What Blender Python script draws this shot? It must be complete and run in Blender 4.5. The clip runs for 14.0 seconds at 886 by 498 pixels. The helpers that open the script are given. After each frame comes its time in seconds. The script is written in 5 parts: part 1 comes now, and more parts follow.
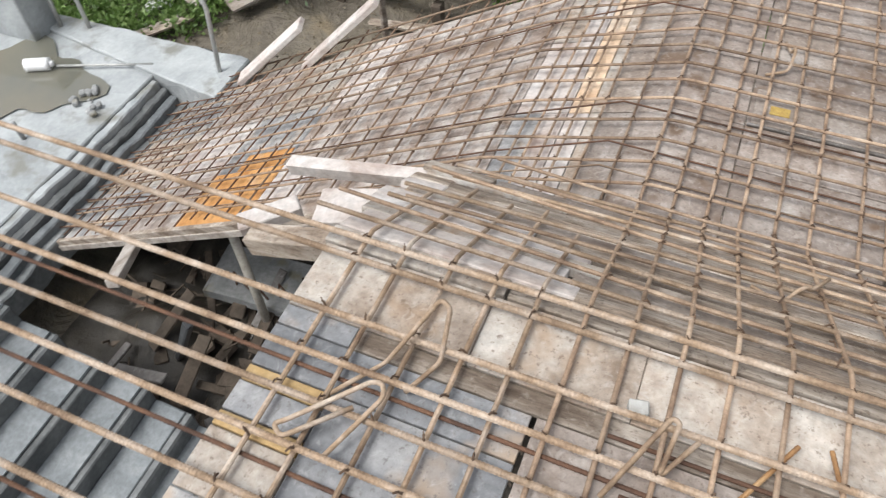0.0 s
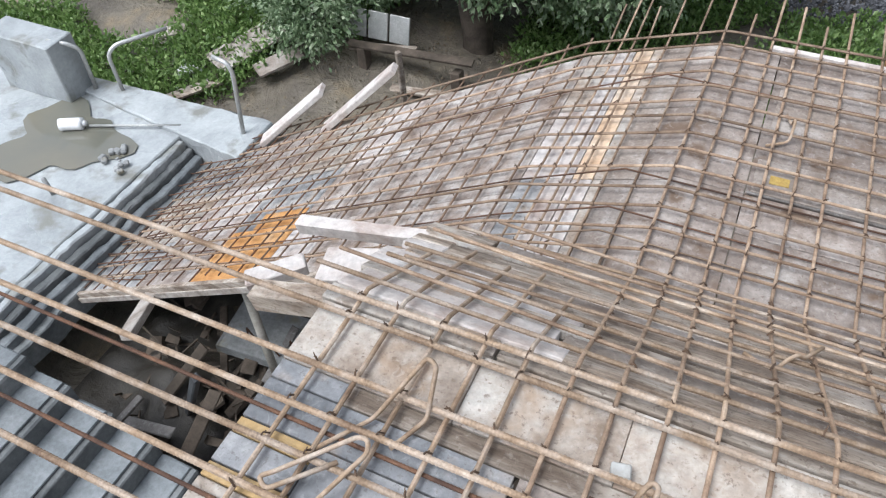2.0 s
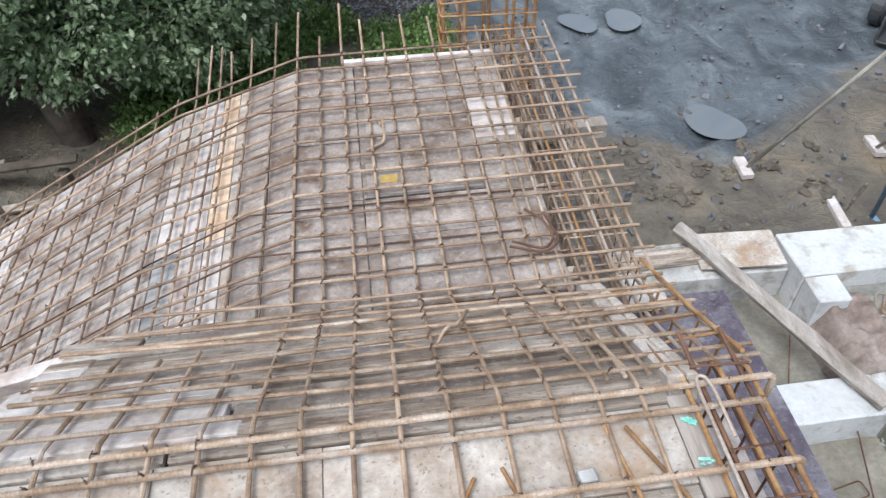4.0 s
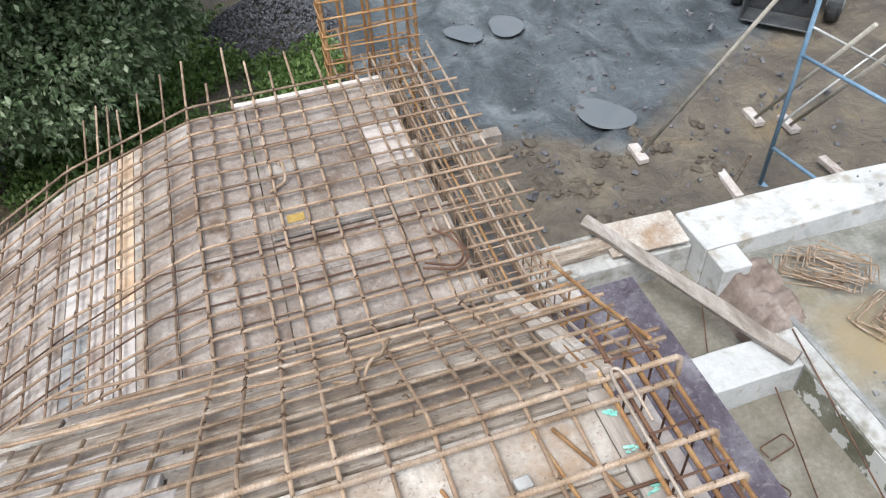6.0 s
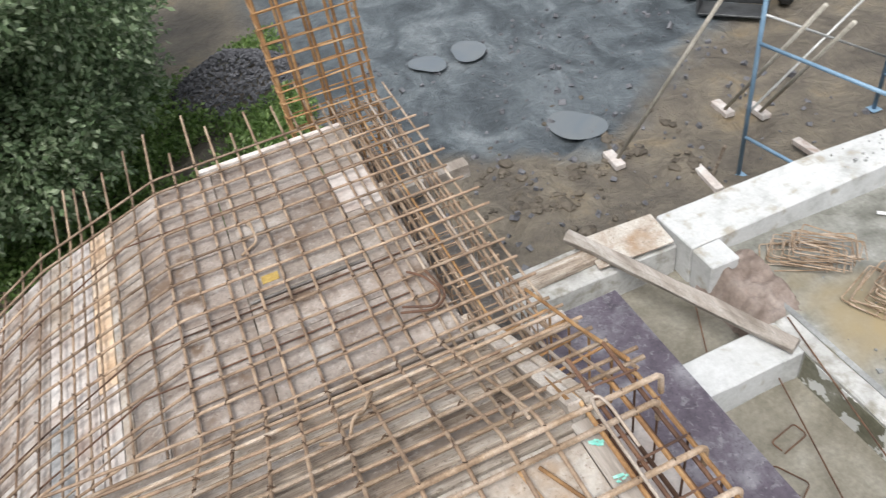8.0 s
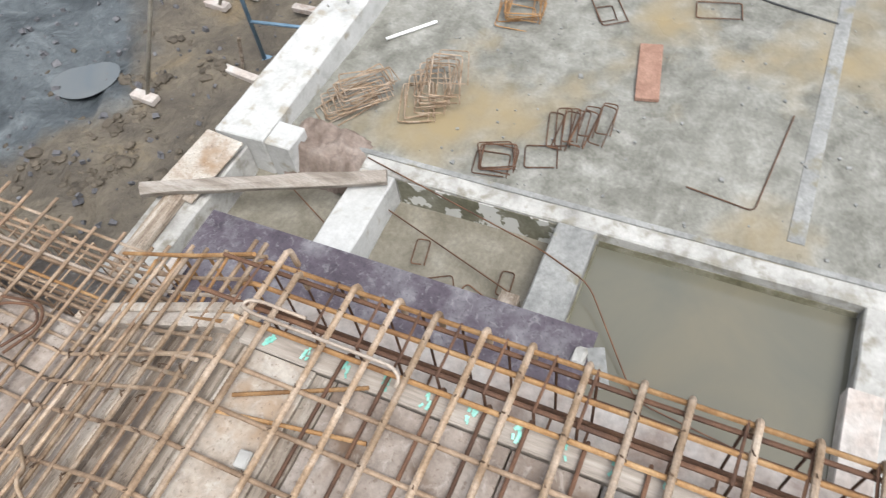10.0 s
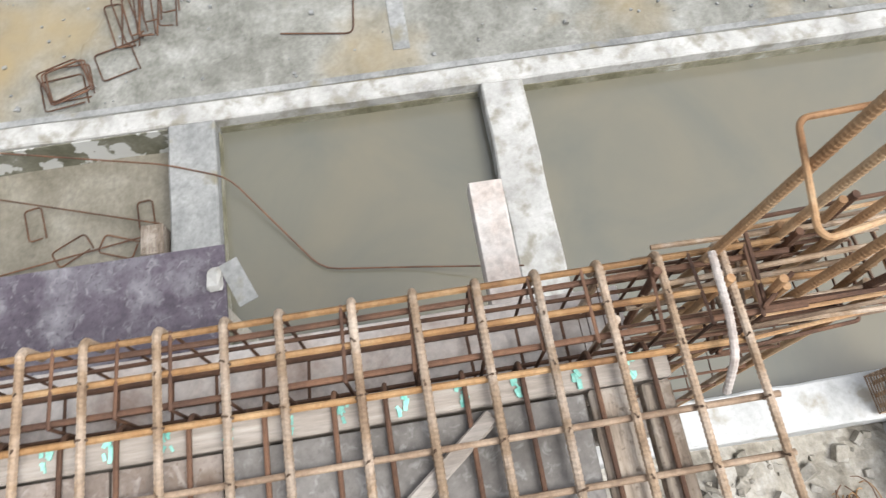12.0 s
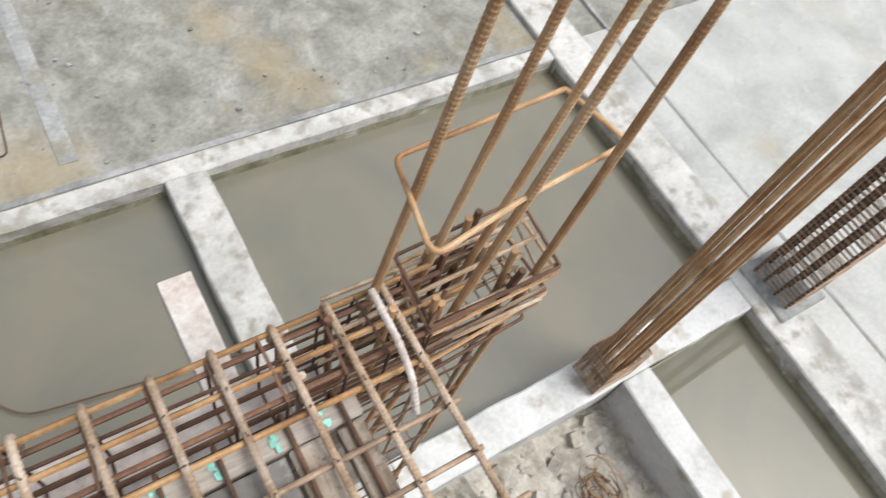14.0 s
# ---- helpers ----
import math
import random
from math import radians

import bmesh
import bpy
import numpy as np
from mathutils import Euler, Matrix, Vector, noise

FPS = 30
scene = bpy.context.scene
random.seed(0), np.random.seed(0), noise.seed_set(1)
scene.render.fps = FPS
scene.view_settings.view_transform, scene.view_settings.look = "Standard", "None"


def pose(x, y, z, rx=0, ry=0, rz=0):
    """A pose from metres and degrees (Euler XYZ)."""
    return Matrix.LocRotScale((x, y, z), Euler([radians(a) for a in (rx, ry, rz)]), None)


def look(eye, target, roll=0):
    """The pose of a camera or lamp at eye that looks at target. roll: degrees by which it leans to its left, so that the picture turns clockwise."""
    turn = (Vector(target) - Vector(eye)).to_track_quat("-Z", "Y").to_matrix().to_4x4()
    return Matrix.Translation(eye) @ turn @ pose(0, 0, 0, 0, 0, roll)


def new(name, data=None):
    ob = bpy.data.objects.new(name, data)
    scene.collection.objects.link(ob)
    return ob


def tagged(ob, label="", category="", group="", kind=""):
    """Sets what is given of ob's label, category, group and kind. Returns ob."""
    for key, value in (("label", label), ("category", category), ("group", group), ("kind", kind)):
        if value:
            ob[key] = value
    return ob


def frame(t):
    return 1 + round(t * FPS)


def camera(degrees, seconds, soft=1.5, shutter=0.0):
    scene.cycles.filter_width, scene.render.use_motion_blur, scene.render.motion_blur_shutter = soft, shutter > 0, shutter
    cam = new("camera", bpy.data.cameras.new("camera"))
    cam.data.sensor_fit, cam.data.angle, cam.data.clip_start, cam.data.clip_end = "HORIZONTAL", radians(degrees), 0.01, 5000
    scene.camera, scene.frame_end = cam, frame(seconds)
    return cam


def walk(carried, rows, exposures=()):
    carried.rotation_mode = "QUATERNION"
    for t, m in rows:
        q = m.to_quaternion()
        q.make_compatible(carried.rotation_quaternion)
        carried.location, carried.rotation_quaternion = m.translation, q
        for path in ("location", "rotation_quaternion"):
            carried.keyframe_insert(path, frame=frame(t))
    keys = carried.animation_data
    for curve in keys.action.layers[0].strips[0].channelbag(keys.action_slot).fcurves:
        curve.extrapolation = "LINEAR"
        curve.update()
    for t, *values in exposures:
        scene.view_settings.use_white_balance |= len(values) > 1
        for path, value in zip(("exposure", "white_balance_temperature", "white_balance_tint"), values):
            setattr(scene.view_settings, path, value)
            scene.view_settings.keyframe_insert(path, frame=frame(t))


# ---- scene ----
cam = camera(62.7, 14.0, soft=1.2, shutter=0.25)
PATH = [
    (0, (0.106, -2.764, 2.312), (-0.411, -1.641, 0.739), -2.5),
    (0.5, (0.192, -2.693, 2.335), (-0.265, -1.523, 0.779), -5.1),
    (1, (0.213, -2.722, 2.35), (-0.34, -1.538, 0.836), -4.8),
    (1.5, (0.219, -2.75, 2.342), (-0.313, -1.53, 0.849), -3.0),
    (2, (0.216, -2.766, 2.355), (-0.408, -1.55, 0.895), -3.1),
    (2.5, (0.308, -2.74, 2.359), (-0.126, -1.43, 0.912), -1.6),
    (3, (0.386, -2.708, 2.353), (0.208, -1.341, 0.905), -1.7),
    (3.5, (0.426, -2.693, 2.349), (0.398, -1.319, 0.896), -3.1),
    (4, (0.439, -2.687, 2.349), (0.598, -1.276, 0.941), -1.4),
    (4.2, (0.456, -2.692, 2.36), (0.657, -1.273, 0.965), -1.4),
    (6.3, (0.494, -2.704, 2.429), (0.867, -1.312, 1.042), -4.1),
    (6.5, (0.499, -2.697, 2.431), (0.829, -1.294, 1.044), -5.8),
    (7, (0.521, -2.691, 2.443), (0.737, -1.243, 1.082), -9.6),
    (7.5, (0.565, -2.685, 2.47), (0.785, -1.192, 1.157), -11.8),
    (8, (0.628, -2.685, 2.453), (1.021, -1.253, 1.113), -11.3),
    (8.5, (0.625, -2.675, 2.437), (1.29, -1.394, 1.053), -10.0),
    (9, (0.566, -2.654, 2.411), (1.507, -1.715, 0.917), -7.1),
    (9.2, (0.55, -2.654, 2.408), (1.54, -1.793, 0.898), -6.3),
    (11.3, (0.919, -3.015, 2.183), (1.666, -2.88, 0.332), -11.2),
    (11.5, (0.961, -3.059, 2.155), (1.664, -3.017, 0.283), -7.6),
    (12, (0.968, -3.135, 2.131), (1.715, -3.245, 0.28), -0.8),
    (12.5, (0.961, -3.237, 2.136), (1.743, -3.594, 0.331), 6.8),
    (13, (0.9, -3.275, 2.153), (1.611, -3.915, 0.397), 19.0),
    (13.5, (0.871, -3.283, 2.166), (1.559, -3.838, 0.372), 13.8),
    (14, (0.844, -3.3, 2.193), (1.546, -4.102, 0.501), 21.4),
]
walk(cam, [(t, look(eye, target, roll)) for t, eye, target, roll in PATH], exposures=[(0, 0.62, 6350, 9), (1, 0.64, 6000, 9), (4, 0.70, 5850, 9), (6.3, 0.76, 6200, 9), (9, 0.68, 6400, 9), (11.3, 0.84, 6400, 9), (14, 0.68, 6450, 9)])

# ---- light: bright overcast day ----
world = bpy.data.worlds.new("world")
scene.world = world
world.use_nodes = True
wt = world.node_tree
sky = wt.nodes.new("ShaderNodeTexSky")
sky.sky_type, sky.sun_disc = "NISHITA", False
sky.sun_elevation, sky.sun_rotation = radians(62), radians(219)
sky.air_density, sky.dust_density, sky.ozone_density = 1.0, 4.0, 1.0
hs = wt.nodes.new("ShaderNodeHueSaturation")
hs.inputs["Saturation"].default_value = 0.25
wt.links.new(sky.outputs[0], hs.inputs["Color"])
wt.links.new(hs.outputs[0], wt.nodes["Background"].inputs["Color"])
wt.nodes["Background"].inputs["Strength"].default_value = 0.15
sun = new("sun", bpy.data.lights.new("sun", "SUN"))
sun.data.energy, sun.data.angle, sun.data.color = 1.5, radians(30), (1.0, 0.97, 0.92)
sun.matrix_world = look((-4, -5, 12), (0, 0, 0))


# ---- materials ----
def ramp_of(nt, fac, stops):
    r = nt.nodes.new("ShaderNodeValToRGB")
    while len(r.color_ramp.elements) < len(stops):
        r.color_ramp.elements.new(0.5)
    for e, (p, c) in zip(r.color_ramp.elements, stops):
        e.position, e.color = p, (*c, 1)
    nt.links.new(fac, r.inputs[0])
    return r.outputs[0]


def noise_of(nt, co, scale, detail=6.0, rough=0.6, stretch=(1, 1, 1), distort=0.0):
    m = nt.nodes.new("ShaderNodeMapping")
    m.inputs["Scale"].default_value = stretch
    nt.links.new(co, m.inputs[0])
    n = nt.nodes.new("ShaderNodeTexNoise")
    n.inputs["Scale"].default_value, n.inputs["Detail"].default_value = scale, detail
    n.inputs["Roughness"].default_value, n.inputs["Distortion"].default_value = rough, distort
    nt.links.new(m.outputs[0], n.inputs["Vector"])
    return n.outputs["Fac"]


def mixed(nt, fac, a, b, mode="MIX"):
    m = nt.nodes.new("ShaderNodeMix")
    m.data_type, m.blend_type = "RGBA", mode
    for sock, v in ((m.inputs[0], fac), (m.inputs[6], a), (m.inputs[7], b)):
        if isinstance(v, (int, float)):
            sock.default_value = v
        elif isinstance(v, tuple):
            sock.default_value = (*v, 1)
        else:
            nt.links.new(v, sock)
    return m.outputs[2]


def material(name, large, fine, scale=(2.0, 30.0), rough=0.8, bump=0.3, metal=0.0, stretch=(1, 1, 1), vary=0.25,
             stain=None, world_space=False, depth=0.004, spec=0.4, wet=None, spatter=None):
    """large: colour stops at the scale of stains; fine: grey stops multiplied in at the scale of grain; vary: spread between pieces."""
    m = bpy.data.materials.new(name)
    m.use_nodes = True
    nt = m.node_tree
    b = nt.nodes["Principled BSDF"]
    if world_space:
        co = nt.nodes.new("ShaderNodeNewGeometry").outputs["Position"]
    else:
        tc = nt.nodes.new("ShaderNodeTexCoord")
        info = nt.nodes.new("ShaderNodeObjectInfo")
        add = nt.nodes.new("ShaderNodeVectorMath")
        mul = nt.nodes.new("ShaderNodeMath")
        mul.operation = "MULTIPLY"
        mul.inputs[1].default_value = 37.0
        nt.links.new(info.outputs["Random"], mul.inputs[0])
        nt.links.new(tc.outputs["Object"], add.inputs[0])
        nt.links.new(mul.outputs[0], add.inputs[1])
        co = add.outputs[0]
    big = noise_of(nt, co, scale[0], 5, 0.6, stretch, 0.4)
    small = noise_of(nt, co, scale[1], 8, 0.7, stretch)
    col = ramp_of(nt, big, large)
    col = mixed(nt, 1.0, col, ramp_of(nt, small, fine), "MULTIPLY")
    if vary and not world_space:
        hv = nt.nodes.new("ShaderNodeHueSaturation")
        mr = nt.nodes.new("ShaderNodeMapRange")
        mr.inputs[3].default_value, mr.inputs[4].default_value = 1 - vary, 1 + vary
        nt.links.new(info.outputs["Random"], mr.inputs[0])
        nt.links.new(mr.outputs[0], hv.inputs["Value"])
        nt.links.new(col, hv.inputs["Color"])
        col = hv.outputs[0]
    if stain:
        s_col, s_scale, lo, hi = stain
        f = ramp_of(nt, noise_of(nt, co, s_scale, 4, 0.55), [(lo, (0, 0, 0)), (hi, (1, 1, 1))])
        col = mixed(nt, f, col, s_col)
    if spatter:  # cement splashes and dark pits of a size of their own
        pale, dark = spatter
        spots = noise_of(nt, co, 26, 3, 0.6, (1, 1, 1), 0.8)
        col = mixed(nt, ramp_of(nt, spots, [(0.55, (0, 0, 0)), (0.72, (0.30, 0.30, 0.30))]), col, pale)
        col = mixed(nt, ramp_of(nt, noise_of(nt, co, 60, 3, 0.6), [(0.30, (0.65, 0.65, 0.65)), (0.42, (0, 0, 0))]), col, dark)
    nt.links.new(col, b.inputs["Base Color"])
    b.inputs["Roughness"].default_value, b.inputs["Metallic"].default_value = rough, metal
    b.inputs["Specular IOR Level"].default_value = spec
    if wet:
        w = nt.nodes.new("ShaderNodeMapRange")
        w.inputs[1].default_value, w.inputs[2].default_value = 0.45, 0.58
        w.inputs[3].default_value, w.inputs[4].default_value = wet, rough
        nt.links.new(noise_of(nt, co, 0.7, 4, 0.55), w.inputs[0])
        nt.links.new(w.outputs[0], b.inputs["Roughness"])
    bp = nt.nodes.new("ShaderNodeBump")
    bp.inputs["Strength"].default_value, bp.inputs["Distance"].default_value = bump, depth
    nt.links.new(small, bp.inputs["Height"])
    nt.links.new(bp.outputs[0], b.inputs["Normal"])
    return m


ROUGH_GRAIN = [(0.3, (0.52, 0.50, 0.48)), (0.55, (0.95, 0.95, 0.95)), (0.75, (1.0, 1.0, 1.0))]
SOFT = [(0.3, (0.80, 0.80, 0.80)), (0.7, (1.0, 1.0, 1.0))]
GREY = [(0.25, (0.55, 0.55, 0.55)), (0.75, (1.0, 1.0, 1.0))]
RUST = material("rusty_steel", [(0.3, (0.19, 0.122, 0.078)), (0.46, (0.35, 0.25, 0.165)), (0.58, (0.46, 0.36, 0.275)), (0.72, (0.57, 0.485, 0.40))], GREY,
                (7, 90), 0.75, 0.6, 0.1, vary=0.22, depth=0.003)
RUST_BROWN = material("brown_rusty_steel", [(0.3, (0.165, 0.105, 0.068)), (0.5, (0.325, 0.228, 0.155)), (0.68, (0.475, 0.36, 0.26)), (0.82, (0.60, 0.50, 0.40))], GREY,
                      (7, 90), 0.7, 0.5, 0.1, vary=0.30, depth=0.002)
RUST_COL = material("column_bar_rust", [(0.3, (0.32, 0.165, 0.075)), (0.5, (0.50, 0.30, 0.155)), (0.7, (0.62, 0.45, 0.28))], GREY,
                    (5, 90), 0.7, 0.5, 0.1, vary=0.2, depth=0.002)
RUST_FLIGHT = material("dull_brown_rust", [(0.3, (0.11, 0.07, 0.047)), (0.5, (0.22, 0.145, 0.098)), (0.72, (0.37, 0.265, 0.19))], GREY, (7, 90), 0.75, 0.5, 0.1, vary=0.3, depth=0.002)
YELLOW = material("yellow_brown_paint", [(0.3, (0.34, 0.22, 0.06)), (0.7, (0.55, 0.40, 0.12))], GREY, (20, 60), 0.7, 0.2)
RUST_BRIGHT = material("orange_rust", [(0.3, (0.20, 0.10, 0.045)), (0.5, (0.36, 0.20, 0.085)), (0.7, (0.50, 0.33, 0.175))], GREY,
                       (6, 90), 0.75, 0.5, 0.1, vary=0.25, depth=0.002)
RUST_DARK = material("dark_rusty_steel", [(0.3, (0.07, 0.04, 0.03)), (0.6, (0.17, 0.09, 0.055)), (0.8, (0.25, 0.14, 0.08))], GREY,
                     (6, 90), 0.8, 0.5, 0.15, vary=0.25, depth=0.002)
PALE_STEEL = material("pale_steel", [(0.3, (0.42, 0.33, 0.26)), (0.7, (0.60, 0.52, 0.45))], GREY, (6, 90), 0.55, 0.3, 0.3, vary=0.1)
WIRE = material("tie_wire", [(0.3, (0.075, 0.048, 0.034)), (0.7, (0.20, 0.128, 0.082))], GREY, (8, 90), 0.7, 0.1, 0.3)
PLY = material("stained_plywood", [(0.25, (0.145, 0.11, 0.088)), (0.40, (0.245, 0.198, 0.168)), (0.56, (0.35, 0.30, 0.265)), (0.76, (0.50, 0.458, 0.42))], GREY,
               (3.4, 40), 0.7, 0.5, 0, (1, 1, 1), 0.22, stain=((0.135, 0.092, 0.064), 6.0, 0.55, 0.70), spatter=((0.58, 0.545, 0.51), (0.13, 0.09, 0.065)))
PLY_GREY = material("cement_grey_plywood", [(0.3, (0.22, 0.22, 0.225)), (0.5, (0.37, 0.365, 0.36)), (0.62, (0.49, 0.48, 0.465)), (0.78, (0.60, 0.585, 0.565))], GREY,
                    (4.0, 38), 0.6, 0.4, 0, (1, 1, 1), 0.15, stain=((0.40, 0.30, 0.21), 4.0, 0.56, 0.70), spatter=((0.50, 0.50, 0.49), (0.11, 0.10, 0.095)))
PLY_DARK = material("dark_plywood", [(0.3, (0.10, 0.088, 0.078)), (0.5, (0.175, 0.16, 0.148)), (0.75, (0.29, 0.275, 0.26))], GREY, (3.5, 38), 0.6, 0.4, vary=0.15, spatter=((0.50, 0.50, 0.49), (0.11, 0.10, 0.095)))
PLY_LIGHT = material("pale_plywood", [(0.3, (0.27, 0.205, 0.155)), (0.44, (0.42, 0.355, 0.295)), (0.56, (0.505, 0.455, 0.40)), (0.68, (0.58, 0.545, 0.495)), (0.8, (0.66, 0.645, 0.62))], GREY,
                     (5.0, 36), 0.75, 0.45, 0, (1, 1, 1), 0.15, stain=((0.30, 0.205, 0.13), 4.0, 0.53, 0.72), spatter=((0.58, 0.545, 0.51), (0.13, 0.09, 0.065)))
ORANGE_PLY = material("orange_stained_plywood", [(0.3, (0.45, 0.19, 0.05)), (0.55, (0.62, 0.33, 0.12)), (0.8, (0.66, 0.48, 0.32))], GREY,
                      (4.0, 40), 0.7, 0.3, 0, (1, 1, 1), 0.1)
BOARD_X = material("weathered_board_along_x", [(0.3, (0.155, 0.113, 0.082)), (0.44, (0.27, 0.215, 0.168)), (0.56, (0.40, 0.34, 0.28)), (0.72, (0.58, 0.525, 0.465))], ROUGH_GRAIN,
                   (2.8, 18), 0.85, 0.9, 0, (0.7, 5, 5), 0.34, depth=0.008, stain=((0.44, 0.39, 0.34), 3.2, 0.60, 0.72), spatter=((0.50, 0.45, 0.40), (0.10, 0.07, 0.05)))
PLY_BLUE = material("blue_grey_plywood", [(0.3, (0.165, 0.172, 0.183)), (0.48, (0.255, 0.262, 0.275)), (0.62, (0.34, 0.342, 0.35)), (0.8, (0.46, 0.455, 0.45))], GREY,
                    (3.0, 36), 0.6, 0.4, 0, (1, 1, 1), 0.12, stain=((0.38, 0.27, 0.175), 2.6, 0.56, 0.72), spatter=((0.50, 0.50, 0.49), (0.11, 0.10, 0.095)))
BOARD_Y = material("weathered_board_along_y", [(0.3, (0.24, 0.20, 0.165)), (0.5, (0.42, 0.37, 0.325)), (0.7, (0.60, 0.555, 0.51))], GREY,
                   (2.2, 26), 0.8, 0.7, 0, (4, 0.35, 4), 0.25)
WHITE_WOOD = material("cement_whitened_timber", [(0.3, (0.40, 0.31, 0.265)), (0.48, (0.60, 0.535, 0.495)), (0.66, (0.70, 0.66, 0.63)), (0.8, (0.78, 0.76, 0.74))], GREY,
                      (5.0, 30), 0.8, 0.6, 0, (1, 1, 1), 0.1)
FILM_PLY = material("dark_film_faced_plywood", [(0.3, (0.062, 0.050, 0.066)), (0.5, (0.115, 0.096, 0.122)), (0.75, (0.20, 0.19, 0.215))], GREY,
                    (4.5, 30), 0.5, 0.15, 0, (1, 1, 1), 0.08, stain=((0.27, 0.265, 0.285), 5.0, 0.52, 0.80), spec=0.35, spatter=((0.42, 0.42, 0.43), (0.05, 0.04, 0.055)))
WHITE_CONC = material("pale_fresh_concrete", [(0.3, (0.27, 0.265, 0.25)), (0.45, (0.41, 0.405, 0.39)), (0.62, (0.50, 0.495, 0.48)), (0.8, (0.57, 0.57, 0.56))], SOFT,
                      (3.6, 34), 0.85, 0.6, 0, (1, 1, 1), 0.05, stain=((0.24, 0.228, 0.19), 8.0, 0.50, 0.68), depth=0.010)
SILT = material("wet_silt", [(0.3, (0.19, 0.172, 0.13)), (0.55, (0.31, 0.285, 0.23)), (0.8, (0.43, 0.41, 0.35))], GREY, (2.5, 25), 0.5, 0.4)
SLAB_CONC = material("wet_concrete_floor", [(0.25, (0.14, 0.138, 0.118)), (0.42, (0.215, 0.213, 0.188)), (0.56, (0.285, 0.283, 0.256)), (0.76, (0.40, 0.398, 0.372))], GREY,
                     (4.2, 30), 0.62, 0.5, 0, (1, 1, 1), 0.05, stain=((0.27, 0.215, 0.125), 0.85, 0.50, 0.70), wet=0.12, depth=0.004)
SLAB_PALE = material("smooth_pale_concrete", [(0.25, (0.25, 0.252, 0.238)), (0.45, (0.34, 0.345, 0.33)), (0.76, (0.46, 0.465, 0.45))], SOFT,
                     (1.6, 24), 0.5, 0.3, 0, (1, 1, 1), 0.05, stain=((0.33, 0.30, 0.23), 1.5, 0.58, 0.80), wet=0.2, depth=0.003)
WHITEWASH = material("whitewashed_concrete", [(0.3, (0.37, 0.37, 0.36)), (0.45, (0.51, 0.515, 0.51)), (0.8, (0.60, 0.605, 0.605))], SOFT,
                     (3.6, 30), 0.8, 0.6, 0, (1, 1, 1), 0.04, stain=((0.33, 0.305, 0.26), 5.0, 0.57, 0.68), depth=0.010)
LOWER_CONC = material("pale_blue_grey_concrete", [(0.3, (0.25, 0.265, 0.27)), (0.5, (0.37, 0.39, 0.395)), (0.75, (0.47, 0.49, 0.49))], SOFT,
                      (2.2, 26), 0.5, 0.5, 0, (1, 1, 1), 0.04, stain=((0.20, 0.20, 0.18), 2.8, 0.55, 0.66), wet=0.15, depth=0.008)
RUBBLE = material("pale_rubble", [(0.3, (0.32, 0.285, 0.23)), (0.48, (0.50, 0.465, 0.40)), (0.7, (0.68, 0.655, 0.61))], GREY, (5.0, 30), 0.9, 0.6)
PLY_TAN = material("tan_plywood", [(0.3, (0.20, 0.155, 0.125)), (0.5, (0.32, 0.27, 0.23)), (0.75, (0.46, 0.42, 0.385))], GREY, (4.0, 40), 0.7, 0.4, vary=0.12, spatter=((0.58, 0.545, 0.51), (0.13, 0.09, 0.065)))
PEACH_PLY = material("peach_plywood", [(0.3, (0.52, 0.35, 0.22)), (0.5, (0.68, 0.51, 0.36)), (0.75, (0.78, 0.68, 0.57))], GREY, (4.0, 40), 0.7, 0.4, vary=0.08)
FLIGHT_PLY = material("brown_cement_stained_plywood", [(0.28, (0.19, 0.14, 0.11)), (0.42, (0.33, 0.265, 0.225)), (0.56, (0.46, 0.405, 0.365)), (0.74, (0.62, 0.585, 0.555))], GREY,
                      (5.5, 42), 0.75, 0.5, 0, (1, 1, 1), 0.16, stain=((0.20, 0.145, 0.105), 5.0, 0.56, 0.72), spatter=((0.58, 0.545, 0.51), (0.13, 0.09, 0.065)))
OCHRE_PLY = material("ochre_stained_plywood", [(0.3, (0.40, 0.25, 0.09)), (0.55, (0.54, 0.37, 0.17)), (0.8, (0.60, 0.48, 0.32))], GREY, (5.0, 40), 0.65, 0.4, vary=0.08)
FLAKED = material("flaking_whitewash", [(0.3, (0.15, 0.145, 0.10)), (0.5, (0.23, 0.225, 0.17)), (0.7, (0.33, 0.325, 0.27))], GREY, (4.0, 30), 0.7, 0.5, 0, (1, 1, 1), 0.05,
                  stain=((0.56, 0.565, 0.55), 5.0, 0.515, 0.535))
PINK_MUD = material("pinkish_mud", [(0.3, (0.17, 0.125, 0.10)), (0.5, (0.30, 0.235, 0.20)), (0.75, (0.44, 0.375, 0.335))], GREY, (4, 30), 0.6, 0.7, depth=0.012)
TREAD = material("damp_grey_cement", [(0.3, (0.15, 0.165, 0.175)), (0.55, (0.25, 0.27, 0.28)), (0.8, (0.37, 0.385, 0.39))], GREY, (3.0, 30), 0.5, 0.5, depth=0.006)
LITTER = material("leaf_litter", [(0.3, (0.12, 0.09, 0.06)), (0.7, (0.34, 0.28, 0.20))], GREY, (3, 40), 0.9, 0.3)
# concrete darkened to stand for step faces in shade
SHADED_CONC = material("shaded_concrete", [(0.3, (0.10, 0.108, 0.11)), (0.55, (0.19, 0.20, 0.20)), (0.8, (0.33, 0.335, 0.33))], GREY, (3.0, 30), 0.6, 0.6, depth=0.008)
ALGAE = material("waterline_stain", [(0.3, (0.15, 0.14, 0.085)), (0.5, (0.27, 0.255, 0.175)), (0.62, (0.36, 0.345, 0.27)), (0.7, (0.56, 0.55, 0.50))], GREY, (5.0, 30), 0.6, 0.3, vary=0.1)
